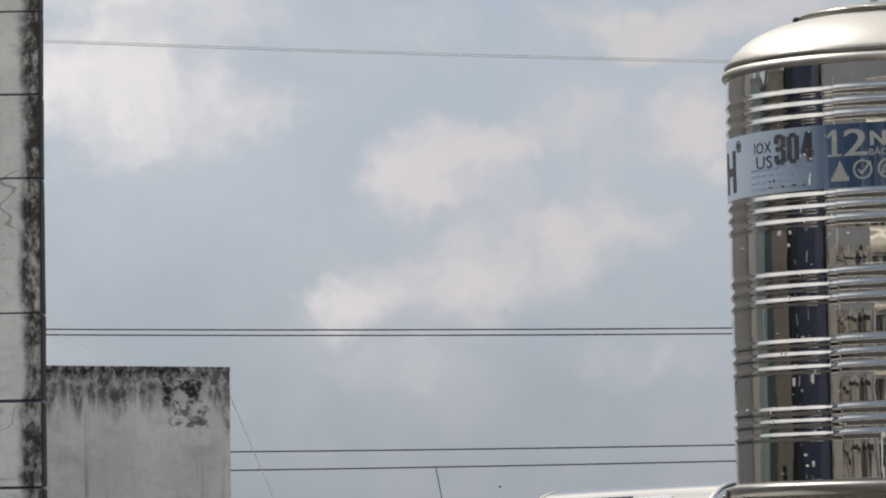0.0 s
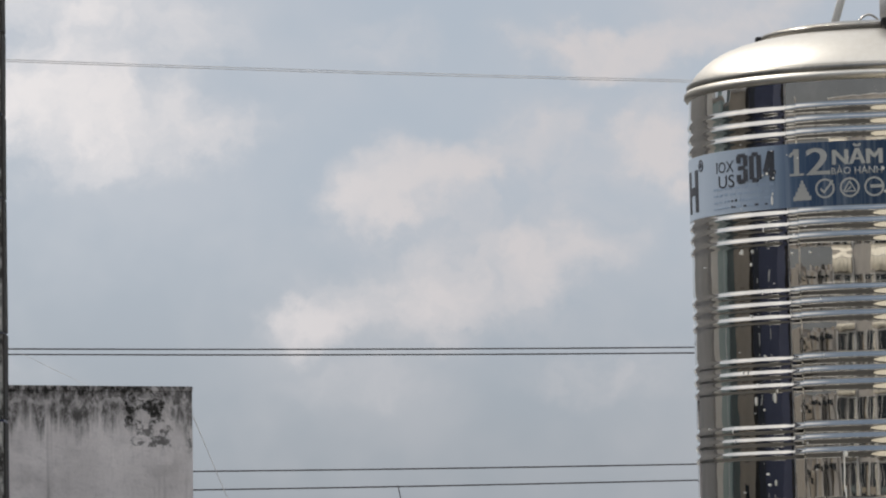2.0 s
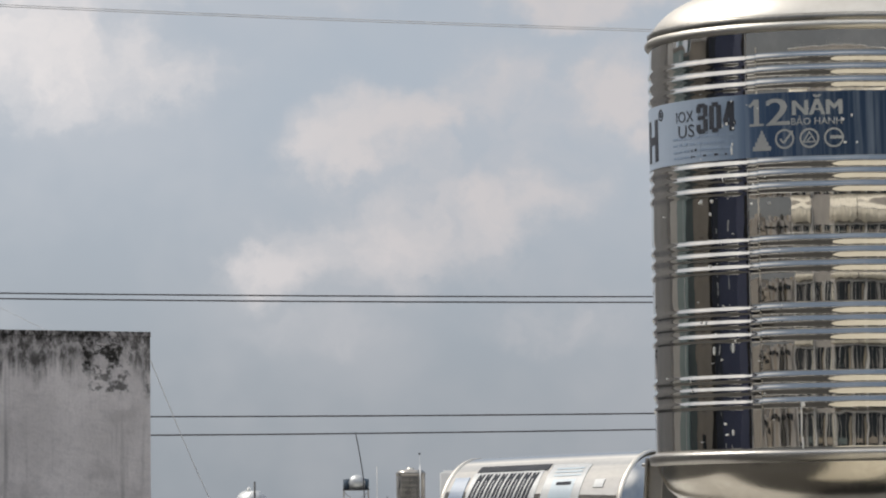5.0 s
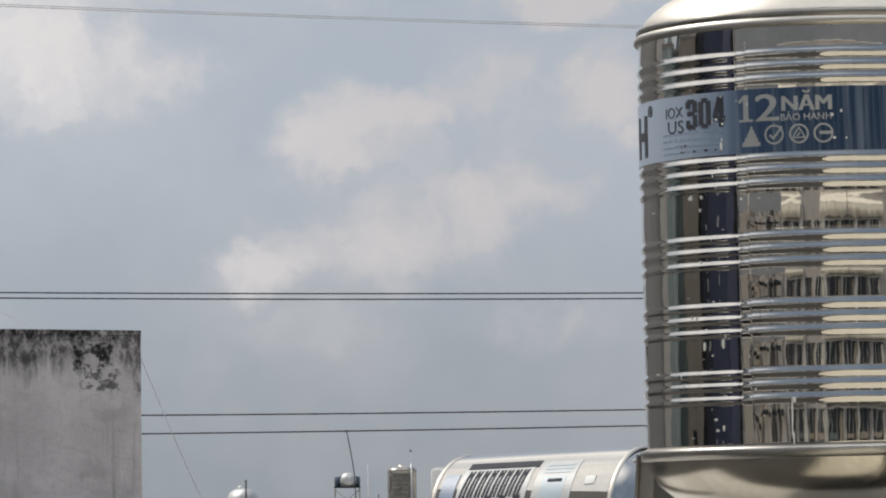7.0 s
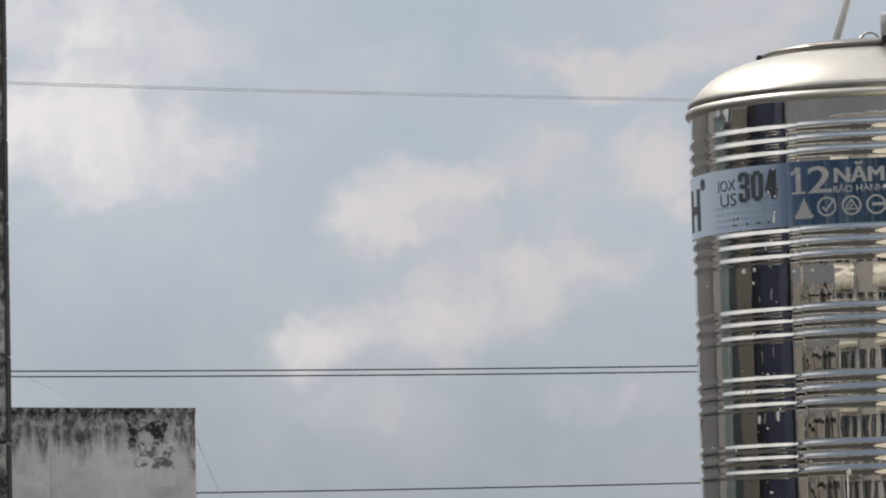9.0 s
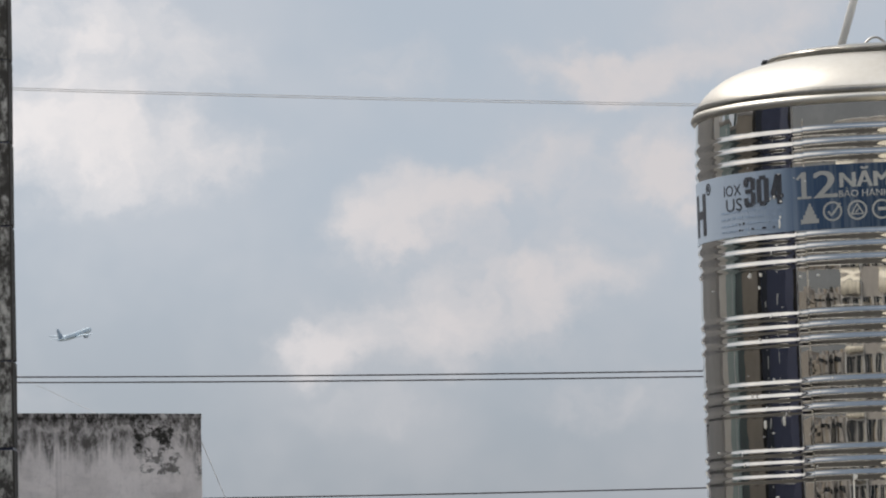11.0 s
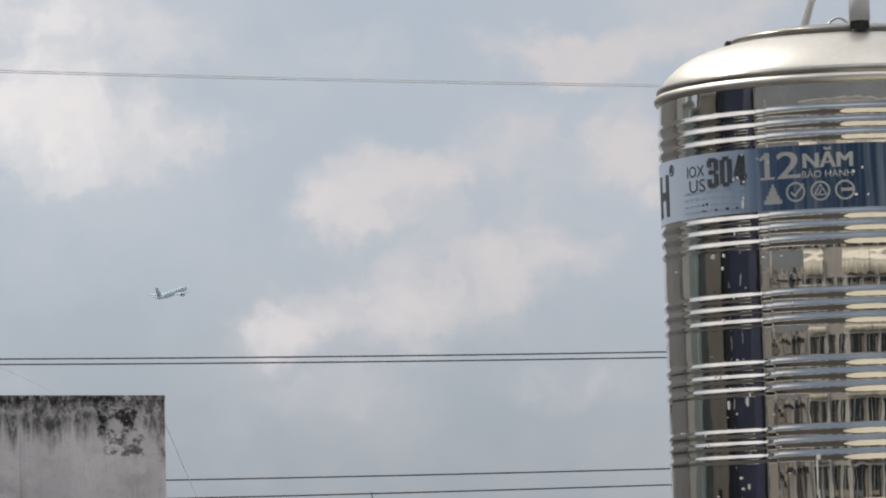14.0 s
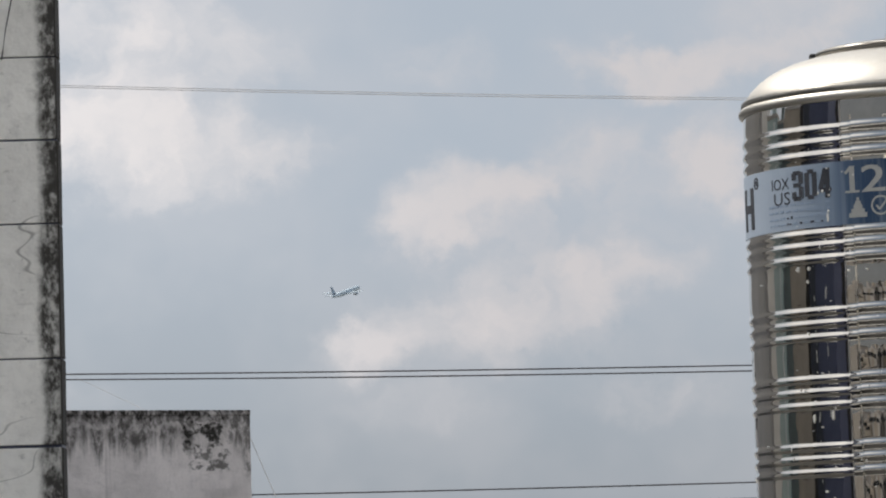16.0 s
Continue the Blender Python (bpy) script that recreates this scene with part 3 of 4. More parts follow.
def lane_houses():
    """The row across the lane and the roofs beyond it, which the polished tank mirrors."""
    # west row, by y from far to near
    house("row_house", -8.4, -7.4, 19.9, 24.5, 13.4, WHITE, "tall white painted row house")
    teal = house("row_house", -8.4, -7.4, 17.8, 19.88, 12.75, TEAL, "narrow pale teal painted row house")
    part("downpipe", tube([(0.53, -0.5, 0), (0.53, -0.5, 12.6)], 0.05, 10), WHITE, teal, "white plastic downpipe")
    house("row_house", -8.6, -7.7, 16.55, 17.78, 12.5, DARKTEAL, "narrow dark teal row house")
    brown = house("row_house", -8.6, -7.4, 14.35, 16.5, 12.95, BROWN, "brown rendered row house with a small window")
    part("window", box(0.6, 0.64, -0.3, 0.35, 9.7, 10.3), GLASS_DARK, brown, "small dark window", smooth=False)
    # dark block closes the gap, its colour standing for a shaded recess
    house("row_house", -8.6, -7.9, 13.9, 14.34, 13.3, DARKWALL, "dark filler standing for the shaded recess between two row houses")
    navy = house("row_house", -9.0, -7.4, 9.2, 13.88, 13.75, NAVY, "dark navy clad row house with added white bars")
    part("cladding", box(0.8, 0.85, 1.5, 2.3, 9.2, 13.6, 0.01), INK, navy, "darker cladding panel", smooth=False)
    part("cladding", box(0.8, 0.83, -2.3, -1.9, 9.2, 13.6, 0.01), INK, navy, smooth=False)
    # made-up white bars, only there as bright flecks in the tank's reflection
    for y, z, h in ((1.75, 10.8, 0.5), (0.35, 11.0, 0.55), (1.3, 9.9, 0.14), (1.2, 9.6, 0.14), (0.5, 9.65, 0.3)):
        part("white_bar", box(0.86, 0.92, y - 0.05, y + 0.05, z, z + h, 0.01), WHITE, navy, "white bar added as a fleck for the tank to mirror", smooth=False)
    # south-west: lower roofs further off
    rng = random.Random(21)
    tall = house("row_house", -31.0, -24.0, -9.0, -4.2, 13.3, BROWN, "brown rendered house with upright ribs")
    for i in range(5):
        part("rib", box(-3.2 + i * 1.5, -2.7 + i * 1.5, 2.4, 2.55, 0, 13.2), GREYWALL, tall, smooth=False)
    x = -23.6
    while x < -10.2:
        w = rng.uniform(0.7, 1.5)
        h = rng.uniform(11.1, 12.5)
        mat = rng.choice((DARKWALL, TAN, DARKWALL, GREYWALL, BROWN, GREYWALL, DARKTEAL))
        t = house("row_house", x, x + w, -7.0, -4.2 + rng.uniform(-0.6, 0.6), h, mat, "narrow house with a dark window in its front")
        part("window", box(-w * 0.2, w * 0.12, 1.2, 2.2, h - 1.0, h - 0.45), GLASS_DARK, t, smooth=False)
        x += w + rng.uniform(0.02, 0.5)
    tagged(finish("wall_south", box(-9.6, 16, -4.6, -4.0, 0, 13.9), GREYWALL, smooth=False), "grey rendered facade with white framed windows", "wall", kind="structure")


def south_facade():
    """Awnings, white posts and large windows on the facade opposite the tank."""
    f, count = -4.0, 0
    bays = ((-9.4, -7.1), (-7.0, -5.05), (-4.7, -2.8), (-2.6, -0.85), (-0.3, 2.6), (2.9, 5.6), (5.9, 8.6), (8.9, 12.0))
    rng = random.Random(11)
    for z, h in ((9.1, 2.75), (5.6, 2.4)):
        for x0, x1 in bays:
            count += 1
            w = thing("window_%d" % count, pose((x0 + x1) / 2, f, z), "wide dark glazed window in a white painted frame", "window", "facade windows", "structure")
            wide = (x1 - x0) / 2 - 0.1
            part("pane", box(-wide, wide, 0.0, 0.03, 0.05, h - 0.05), GLASS_DARK, w, smooth=False)
            for a in ((-wide - 0.08, -wide, 0, 0.1, 0, h), (wide, wide + 0.08, 0, 0.1, 0, h)):
                part("window_frame", box(*a, 0.008), WHITE, w, smooth=False)
            for q in (rng.uniform(-0.7, -0.3), rng.uniform(0.1, 0.6)):
                part("window_frame", box(q * wide - 0.035, q * wide + 0.035, 0, 0.08, 0.06, h - 0.06, 0.008), rng.choice((WHITE, GREYWALL)), w, smooth=False)
            part("curtain", box(wide * 0.62, wide * 0.9, 0.032, 0.045, 0.1, h - 0.3), rng.choice((CREAM, TAN, GREYWALL)), w, smooth=False)
            part("shelf", box(-wide * 0.9, wide * 0.3, 0.032, 0.2, 0.5, 0.9), rng.choice((BROWN, DARKTEAL, TAN)), w, smooth=False)
    for x0, x1 in ((-9.5, -4.9), (-1.3, 12.5)):
        tagged(finish("trim", box(x0, x1, f, f + 0.34, 11.8, 11.93, 0.01), WHITE, smooth=False), "white painted beam over the windows", "trim", kind="structure")
    for x in (-9.45, -4.9, -0.6, 5.75):
        tagged(finish("post", box(x - 0.1, x + 0.1, f + 0.1, f + 0.3, 8.4, 13.4, 0.01), WHITE, smooth=False), "slim square white painted facade post", "post", "facade posts", "structure")
    # canvas awnings with a wavy lower edge
    for x0, x1 in ((-9.3, -5.0), (-1.2, 4.2), (4.4, 12.4)):
        t = thing("awning", pose(x0, f, 0), "cream canvas awning with a wavy lower edge", "awning", "awnings")
        bm, n = bmesh.new(), 48
        rows = []
        for i in range(n + 1):
            x = (x1 - x0) * i / n
            low = 12.1 + 0.07 * math.sin(2 * math.pi * x / 1.6) + 0.03 * math.sin(5.1 * x)
            out = 0.72 + 0.05 * math.sin(2 * math.pi * x / 0.8)
            rows.append([bm.verts.new(q) for q in ((x, 0.02, 13.5), (x, 0.45, 13.42), (x, out, 13.1), (x, out + 0.05, low), (x, out + 0.03, low), (x, out - 0.03, 13.07), (x, 0.02, 13.4))])
        for p, q in zip(rows, rows[1:]):
            for k in range(7):
                bm.faces.new((p[k], p[(k + 1) % 7], q[(k + 1) % 7], q[k]))
        part("canvas", bm, CREAM, t)
        part("front_bar", tube([(0, 0.77, 13.1), (x1 - x0, 0.77, 13.1)], 0.02), GALV, t, "thin galvanised bar")
    tagged(finish("trim", box(-9.6, 16, f, f + 0.18, 8.5, 8.66, 0.01), GREYWALL, smooth=False), "grey concrete string course on the facade", "trim", kind="structure")
    tagged(finish("trim", box(-9.65, 16.05, -4.65, f + 0.06, 13.9, 14.0, 0.01), WHITE, smooth=False), "white painted coping of the facade", "trim", kind="structure")


setting()
lane_houses()
south_facade()


def near_wall():
    """The end of a wall in rough blocks, plastered and mouldy at its edge."""
    w = thing("wall_near", pose(-1.139, 12.8, 0), "mould-blackened pale plaster block wall with open joints", "wall", kind="structure")
    # navy also darkens the wall's unseen back, which the tank mirrors
    part("core", box(-0.74, -0.005, 0.012, 0.13, 0, 12.55), NAVY, w, "navy mortar core, its unseen back darkened for the tank to mirror", smooth=False)
    joints = (9.521, 9.737, 9.976, 10.213, 10.459, 10.706, 11.090, 11.330, 11.566, 11.806, 12.046, 12.285, 12.524)
    rng = random.Random(4)
    for z0, z1 in zip(joints, joints[1:]):
        for xa, xb in ((-0.74, -0.43), (-0.426, 0.0)):
            b = box(xa, xb + rng.uniform(-0.0015, 0.0), rng.uniform(0.0, 0.004), 0.12, z0 + 0.002, z1 - rng.uniform(0.002, 0.007), 0.0018)
            for v in b.verts:
                v.co += Vector((0.0015 * noise.noise(v.co * 40), 0, 0.002 * noise.noise(v.co * 31)))
            part("block", b, BLOCK, w, smooth=False)


def far_wall():
    w = thing("stair_house", pose(-1.191, 25.0, 11.063, 0, 0, 30), "streaked grey plaster stair house with a mouldy top", "building")
    part("wall", box(-1.25, 0.0, 0, 0.7, -11.063, -0.03), FARWALL, w, smooth=False)
    part("coping", box(-1.255, 0.0035, -0.004, 0.705, -0.03, 0.0, 0.004), FARWALL, w, "black mouldy coping", smooth=False)


near_wall()
far_wall()


# ---- the upright tank ----
R, BASE = 0.5895, 10.215
TANK = pose(1.526, 14.6, BASE, 0, -0.5, 0)


SEAM = (radians(-32.6), radians(-29.2))      # the overlap of the rolled sheet


def tank_shell():
    """The rolled shell: triple ribs, softly bulged flats, an overlapped seam and many slight dents."""
    ribs = (1.227, 1.186, 1.146, 0.899, 0.861, 0.820, 0.655, 0.615, 0.573, 0.442, 0.401, 0.359, 0.230, 0.191, 0.149)
    flats = ((0.0, 0.132), (0.248, 0.342), (0.46, 0.556), (0.673, 0.803), (1.245, 1.325))
    zs = np.concatenate([[0.0, 0.004], np.linspace(0.012, 1.325, 360)])

    def profile(shift, squash):
        out = np.full(len(zs), R)
        for c in ribs:
            d = np.clip(np.abs(zs - c - shift) / 0.0165, 0, 1)
            out += squash * 0.0048 * (0.5 + 0.5 * np.cos(np.pi * d)) ** 0.8
        for a, b in flats:
            q = (zs - (a + b) / 2) / ((b - a) / 2)
            lean = {0.673: 0.0011, 0.46: -0.0004, 0.248: -0.0002}.get(a, 0.0)
            out += np.where(np.abs(q) < 1, 0.0010 * (b - a) / 0.11 * (1 - q * q) - lean * q * (1 - q ** 6), 0)
        out -= np.where(zs > 1.245, (zs - 1.245) * 0.036, 0)
        out[0] -= 0.01
        return out
    left, lap, right = profile(-0.0022, 1.0), profile(-0.001, 0.86) + 0.0011, profile(0.0012, 0.97)
    # angles from the front, close together where the shell is seen
    th = np.concatenate([np.linspace(radians(-102), SEAM[0] - 0.002, 200), np.linspace(SEAM[0], SEAM[1], 12),
                         np.linspace(SEAM[1] + 0.002, radians(62), 240), np.linspace(radians(66), radians(254), 60)])
    co = np.empty((len(th), len(zs), 3))
    for i, a in enumerate(th):
        p = left if a < SEAM[0] - 0.001 else lap if a <= SEAM[1] + 0.001 else right
        s, c = math.sin(a), -math.cos(a)
        dent = np.array([0.0011 * noise.noise((2.2 * s, 2.2 * c, z * 2.6)) + 0.00022 * noise.noise((11 * s, 11 * c, z * 6.0 + 3))
                         + 0.00009 * noise.noise((27 * s, 27 * c, z * 22.0 + 7)) for z in zs])
        r = p + dent
        co[i, :, 0], co[i, :, 1], co[i, :, 2] = r * s, r * c, zs
        co[i, :, 2] += 0.0012 * noise.noise((6 * s, 6 * c, 1.5))
    nz, na = len(zs), len(th)
    faces = [(i * nz + j, ((i + 1) % na) * nz + j, ((i + 1) % na) * nz + j + 1, i * nz + j + 1) for i in range(na) for j in range(nz - 1)]
    me = bpy.data.meshes.new("shell")
    me.from_pydata(co.reshape(-1, 3).tolist(), [], faces)
    bm = bmesh.new()
    bm.from_mesh(me)
    bpy.data.meshes.remove(me)
    return bm


def blob(angle, z, wide, high, out=0.0022):
    """A dried drop of paint on the shell: a low rounded mound, longer than wide where it ran."""
    bm = bmesh.new()
    n = 12
    tip = bm.verts.new(((R + 0.005 + out) * math.sin(angle), -(R + 0.005 + out) * math.cos(angle), z))
    rings = []
    for q, lift in ((1.0, -0.006), (0.95, 0.5 * out), (0.6, 0.9 * out)):
        ring = []
        for k in range(n):
            u = 2 * math.pi * k / n
            a, r = angle + q * wide / 2 * math.cos(u) / R, R + 0.005 + lift
            ring.append(bm.verts.new((r * math.sin(a), -r * math.cos(a), z + q * high / 2 * math.sin(u))))
        rings.append(ring)
    for p, q in zip(rings, rings[1:]):
        for k in range(n):
            bm.faces.new((p[k], p[(k + 1) % n], q[(k + 1) % n], q[k]))
    for k in range(n):
        bm.faces.new((rings[-1][k], rings[-1][(k + 1) % n], tip))
    return bm


def splashes(t):
    """Dried white drops and runs on the shell and its printed band."""
    rng = random.Random(8)
    spots = [(-16.4, 0.143, 0.019, 0.022), (-16.9, 0.10, 0.006, 0.10), (-17.0, 0.06, 0.005, 0.09), (-16.6, 0.022, 0.006, 0.05),
             (-37.9, 0.945, 0.008, 0.034), (-37.6, 0.965, 0.006, 0.012), (-2.5, 1.028, 0.011, 0.013), (0.2, 1.04, 0.008, 0.012),
             (-2.0, 0.956, 0.014, 0.010), (1.6, 0.955, 0.008, 0.008), (-39.5, 1.03, 0.010, 0.012), (-37.2, 1.015, 0.009, 0.010),
             (-28.6, 1.072, 0.008, 0.007), (-37.6, 1.10, 0.006, 0.006), (-46.3, 0.318, 0.006, 0.032), (-39.0, 0.325, 0.006, 0.036),
             (-42.5, 0.088, 0.009, 0.009), (-41.9, 0.054, 0.009, 0.010), (-39.6, 0.060, 0.004, 0.022), (-31.5, 0.775, 0.009, 0.008),
             (-25.6, 0.775, 0.010, 0.008), (-51.0, 0.788, 0.011, 0.009), (-50.6, 0.79, 0.005, 0.020), (-46.2, 0.79, 0.005, 0.014)]
    for a, z, w, h in spots:
        part("paint_splash", blob(radians(a), z, w * 0.8, h * 0.85), SPLASH, t)
    for i in range(40):
        z = rng.uniform(0.03, 1.14)
        w = rng.uniform(0.002, 0.0042)
        part("paint_splash", blob(radians(rng.gauss(-42, 11)), z, w, w * rng.choice((1, 1, 1.3, 3.2)), 0.0016), SPLASH, t)


def upright_tank():
    t = thing("water_tank", TANK, "tall polished ribbed stainless steel water tank with a blue printed band", "water tank")
    part("body", tank_shell(), MIRROR, t, "mirror-polished ribbed steel shell")
    top = 1.325
    part("rim", lathe([(R - 0.005, top - 0.012), (R + 0.006, top - 0.012), (R + 0.012, top - 0.004), (R + 0.012, top + 0.006), (R + 0.004, top + 0.016), (R - 0.006, top + 0.018), (R - 0.02, top)], 160), SATIN, t, "rolled steel rim")
    # the dark colour stands for what the polished band would mirror
    part("skirt", lathe([(R - 0.004, top + 0.012), (R + 0.003, top + 0.017), (R + 0.0035, top + 0.034), (R - 0.004, top + 0.040), (R - 0.012, top + 0.036)], 160), LID, t, "steel band below the dome, its dark reflection in the colour")
    dome = [(R - 0.002, top + 0.014)]
    for ins, h in ((0.004, 0.03), (0.012, 0.05), (0.028, 0.075), (0.055, 0.104), (0.085, 0.128), (0.118, 0.147), (0.155, 0.163), (0.20, 0.177), (0.25, 0.189), (0.32, 0.199), (0.45, 0.207)):
        dome.append((R - ins, top + 0.014 + (h - 0.014) * 0.91))
    dome.append((0, top + 0.192))
    part("dome", lathe(dome, 160), SATIN, t, "satin steel domed top with soft sheen")
    LZ = -0.016
    lid = part("lid", lathe([(0.30, top + 0.183), (0.345, top + 0.187), (0.352, top + 0.197), (0.348, top + 0.206), (0.33, top + 0.212), (0.25, top + 0.226), (0.12, top + 0.236), (0, top + 0.238)], 120), LID, t, "round dull steel manhole lid", m=pose(0, 0, LZ))
    part("handle", tube([(-0.045 + 0.09 * i / 12, -0.06, top + 0.232 + 0.034 * math.sin(math.pi * i / 12)) for i in range(13)], 0.004), DULL, lid)
    part("hinge", box(-0.365, -0.325, -0.03, 0.03, top + 0.186, top + 0.206, 0.004), BLACK, lid, "dark rusty hinge")
    # vent with its cap
    vx, vy = 0.036, -0.37
    vent = part("vent", lathe([(0.012, top + 0.15), (0.018, top + 0.172), (0.018, top + 0.192), (0.025, top + 0.199), (0.029, top + 0.225), (0.027, top + 0.232), (0, top + 0.232)], 32), BLACK, t, "black plastic vent collar", m=pose(vx, vy, -0.028))
    for i in range(12):
        a = 2 * math.pi * i / 12
        part("fin", box(-0.0025, 0.0025, 0.022, 0.031, top + 0.203, top + 0.226), BLACK, vent, smooth=False, m=pose(0, 0, 0, 0, 0, math.degrees(a)))
    part("cap", lathe([(0, top + 0.228), (0.033, top + 0.228), (0.034, top + 0.294), (0.030, top + 0.3), (0, top + 0.301)], 32), GREY_PVC, vent, "pale grey vent cap")
    # white pipe that leans away over the top, and thin wire on the lid
    part("pipe", tube([(-0.112, 0.20, top + 0.17), (0.0, 0.24, top + 0.52), (0.315, 0.34, top + 1.5)], 0.0132, 14), PVC, t, "leaning white plastic pipe")
    part("wire", tube([(-0.24, -0.27, top + 0.19), (-0.1, -0.352, top + 0.184), (0.0, -0.37, top + 0.188), (vx, vy, top + 0.19)], 0.0025, 6), DULL, t)
    # foot: flange, dished bottom, legs
    part("flange", lathe([(R - 0.03, 0.006), (R + 0.004, 0.004), (R + 0.02, -0.002), (R + 0.022, -0.01), (R + 0.018, -0.034), (R + 0.0, -0.036), (R - 0.03, -0.03)], 160), DULL, t, "bent steel foot ring")
    part("bottom", lathe([(R - 0.003, -0.022), (R - 0.010, -0.06), (R - 0.035, -0.11), (0.50, -0.155), (0.42, -0.19), (0.30, -0.22), (0.15, -0.238), (0, -0.243)], 120), DISH, t, "dished steel bottom")
    for k in range(4):
        a = math.radians((-103, 14, 92, 184)[k])
        leg = part("leg", box(-0.024, 0.024, -0.004, 0.004, -0.60, 0.0, 0.002), DULL, t, "angled steel leg", smooth=False, m=pose((R + 0.036) * math.sin(a), -(R + 0.036) * math.cos(a), -0.006, -4, 0, math.degrees(a)))
        part("flange_side", box(-0.024, -0.016, 0.004, 0.05, -0.595, -0.004, 0.002), DULL, leg, smooth=False)
        part("bolt", tube([(-0.03, -0.012, -0.025), (-0.05, -0.02, -0.025)], 0.007), DULL, leg, "rusty bolt")
    part("seam_weld", curved_plate(R + 0.0012, SEAM[0] - 0.003, SEAM[0] + 0.003, 0.01, 1.31, 0.001, 2), SATIN, t, "thin welded seam", smooth=False)
    label(t)
    splashes(t)


def label(t):
    rl = R + 0.003
    z0, z1 = 0.918, 1.118
    band = part("label_band", curved_plate(R + 0.0005, -math.pi, math.pi - 0.02, z0, z1, 0.0025, 200), FILM, t, "pale to deep blue printed plastic band", smooth=False)

    def ang(off):
        return math.asin(max(-0.995, min(0.995, off / R))) - 0.104
    # places along the band, as metres to the side of the tank's axis
    def word(text, a, b, zb, zt, mat, bold=0.0, lift=0.0):
        aa, bb = ang(a), ang(b)
        lettering(text, zt - zb, (bb - aa) * rl, rl + lift, aa, zb, mat, band, bold=bold)
    word("IOX", -0.488, -0.432, 1.049, 1.084, INK)
    word("US", -0.482, -0.430, 1.000, 1.040, INK)
    # heavy condensed figures, stroke by stroke in units of their own width and height
    figures = (((0.12, 0.93, 0.75, 0.93, 2), (0.12, 0.52, 0.75, 0.52, 2), (0.12, 0.07, 0.75, 0.07, 2), (0.80, 0.06, 0.80, 0.46, 1), (0.80, 0.56, 0.80, 0.94, 1), (0.20, 0.07, 0.20, 0.30, 1), (0.20, 0.70, 0.20, 0.93, 1)),
               ((0.20, 0.10, 0.20, 0.90, 1), (0.80, 0.10, 0.80, 0.90, 1), (0.25, 0.93, 0.75, 0.93, 2), (0.25, 0.07, 0.75, 0.07, 2)),
               ((0.68, 0.0, 0.68, 1.0, 1), (0.10, 0.27, 0.98, 0.27, 2), (0.18, 0.30, 0.58, 0.98, 1)))
    left, step, wide, tall = ang(-0.422) * rl, 0.0555, 0.050, 0.094
    for k, strokes in enumerate(figures):
        for i, (ax, az, bx, bz, w) in enumerate(strokes):
            part("lettering", stroke(rl + 0.0002 * i, (left + k * step) / rl, 1.008, ax * wide, az * tall, bx * wide, bz * tall, 0.0185 if w == 1 else 0.0135), INK, band, smooth=False)
    word("2", -0.203, -0.133, 1.016, 1.100, SILVER_INK)
    word("2", -0.198, -0.128, 1.016, 1.100, SILVER_INK, lift=0.0004)
    one = ang(-0.232)
    part("lettering", stroke(rl, one, 1.016, 0, 0, 0, 0.084, 0.017), SILVER_INK, band, smooth=False)
    part("lettering", stroke(rl, one, 1.016, -0.024, 0.0035, 0.024, 0.0035, 0.007), SILVER_INK, band, smooth=False)
    part("lettering", stroke(rl, one, 1.016, -0.024, 0.062, -0.004, 0.079, 0.009), SILVER_INK, band, smooth=False)
    for d in range(3):
        word("NĂM", -0.121 + 0.0028 * d, 0.030 + 0.0028 * d, 1.045, 1.108, SILVER_INK, lift=0.0004 * d)
    word("BẢO HÀNH", -0.124, 0.033, 1.014, 1.043, SILVER_INK, 0.004)
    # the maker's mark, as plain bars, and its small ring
    for a, b in ((-1.53, -1.46), (-1.37, -1.315)):
        part("mark", curved_plate(rl, a, b, 0.94, 1.075), INK, band, smooth=False)
    part("mark", curved_plate(rl, -1.46, -1.37, 0.995, 1.022), INK, band, smooth=False)
    part("ring_mark", curved_ring(rl, ang(-0.541), 1.085, 0.019, 0.014), INK, band, smooth=False)
    part("ring_mark", curved_plate(rl, ang(-0.541) - 0.012, ang(-0.541) + 0.01, 1.077, 1.094), INK, band, smooth=False)
    # unreadable small print
    rng = random.Random(2)
    for z, hh in ((0.994, 0.006), (0.974, 0.008), (0.953, 0.007), (0.934, 0.007)):
        a = ang(-0.50)
        while a < ang(-0.31):
            w = rng.uniform(0.012, 0.045)
            part("print_bar", curved_plate(rl, a, min(a + w, ang(-0.305)), z, z + hh * rng.uniform(0.6, 1.2), 0.0008), INK if rng.random() < 0.28 and w < 0.03 else PALE_INK, band, smooth=False)
            a += w + rng.uniform(0.008, 0.02)
    # four round marks
    for k, off in enumerate((-0.217, -0.146, -0.069, 0.007)):
        a, z = ang(off), 0.972
        if k == 0:
            for (ax, az, bx, bz, w) in ((-0.030, -0.027, 0.030, -0.027, 0.014), (-0.022, -0.014, 0.022, -0.014, 0.014), (-0.014, -0.001, 0.015, -0.001, 0.014), (-0.008, 0.011, 0.010, 0.011, 0.012), (-0.003, 0.022, 0.005, 0.022, 0.012)):
                part("emblem", stroke(rl, a, z, ax, az, bx, bz, w), SILVER_INK, band, smooth=False)
        else:
            part("emblem", curved_ring(rl, a, z, 0.031, 0.025), SILVER_INK, band, smooth=False)
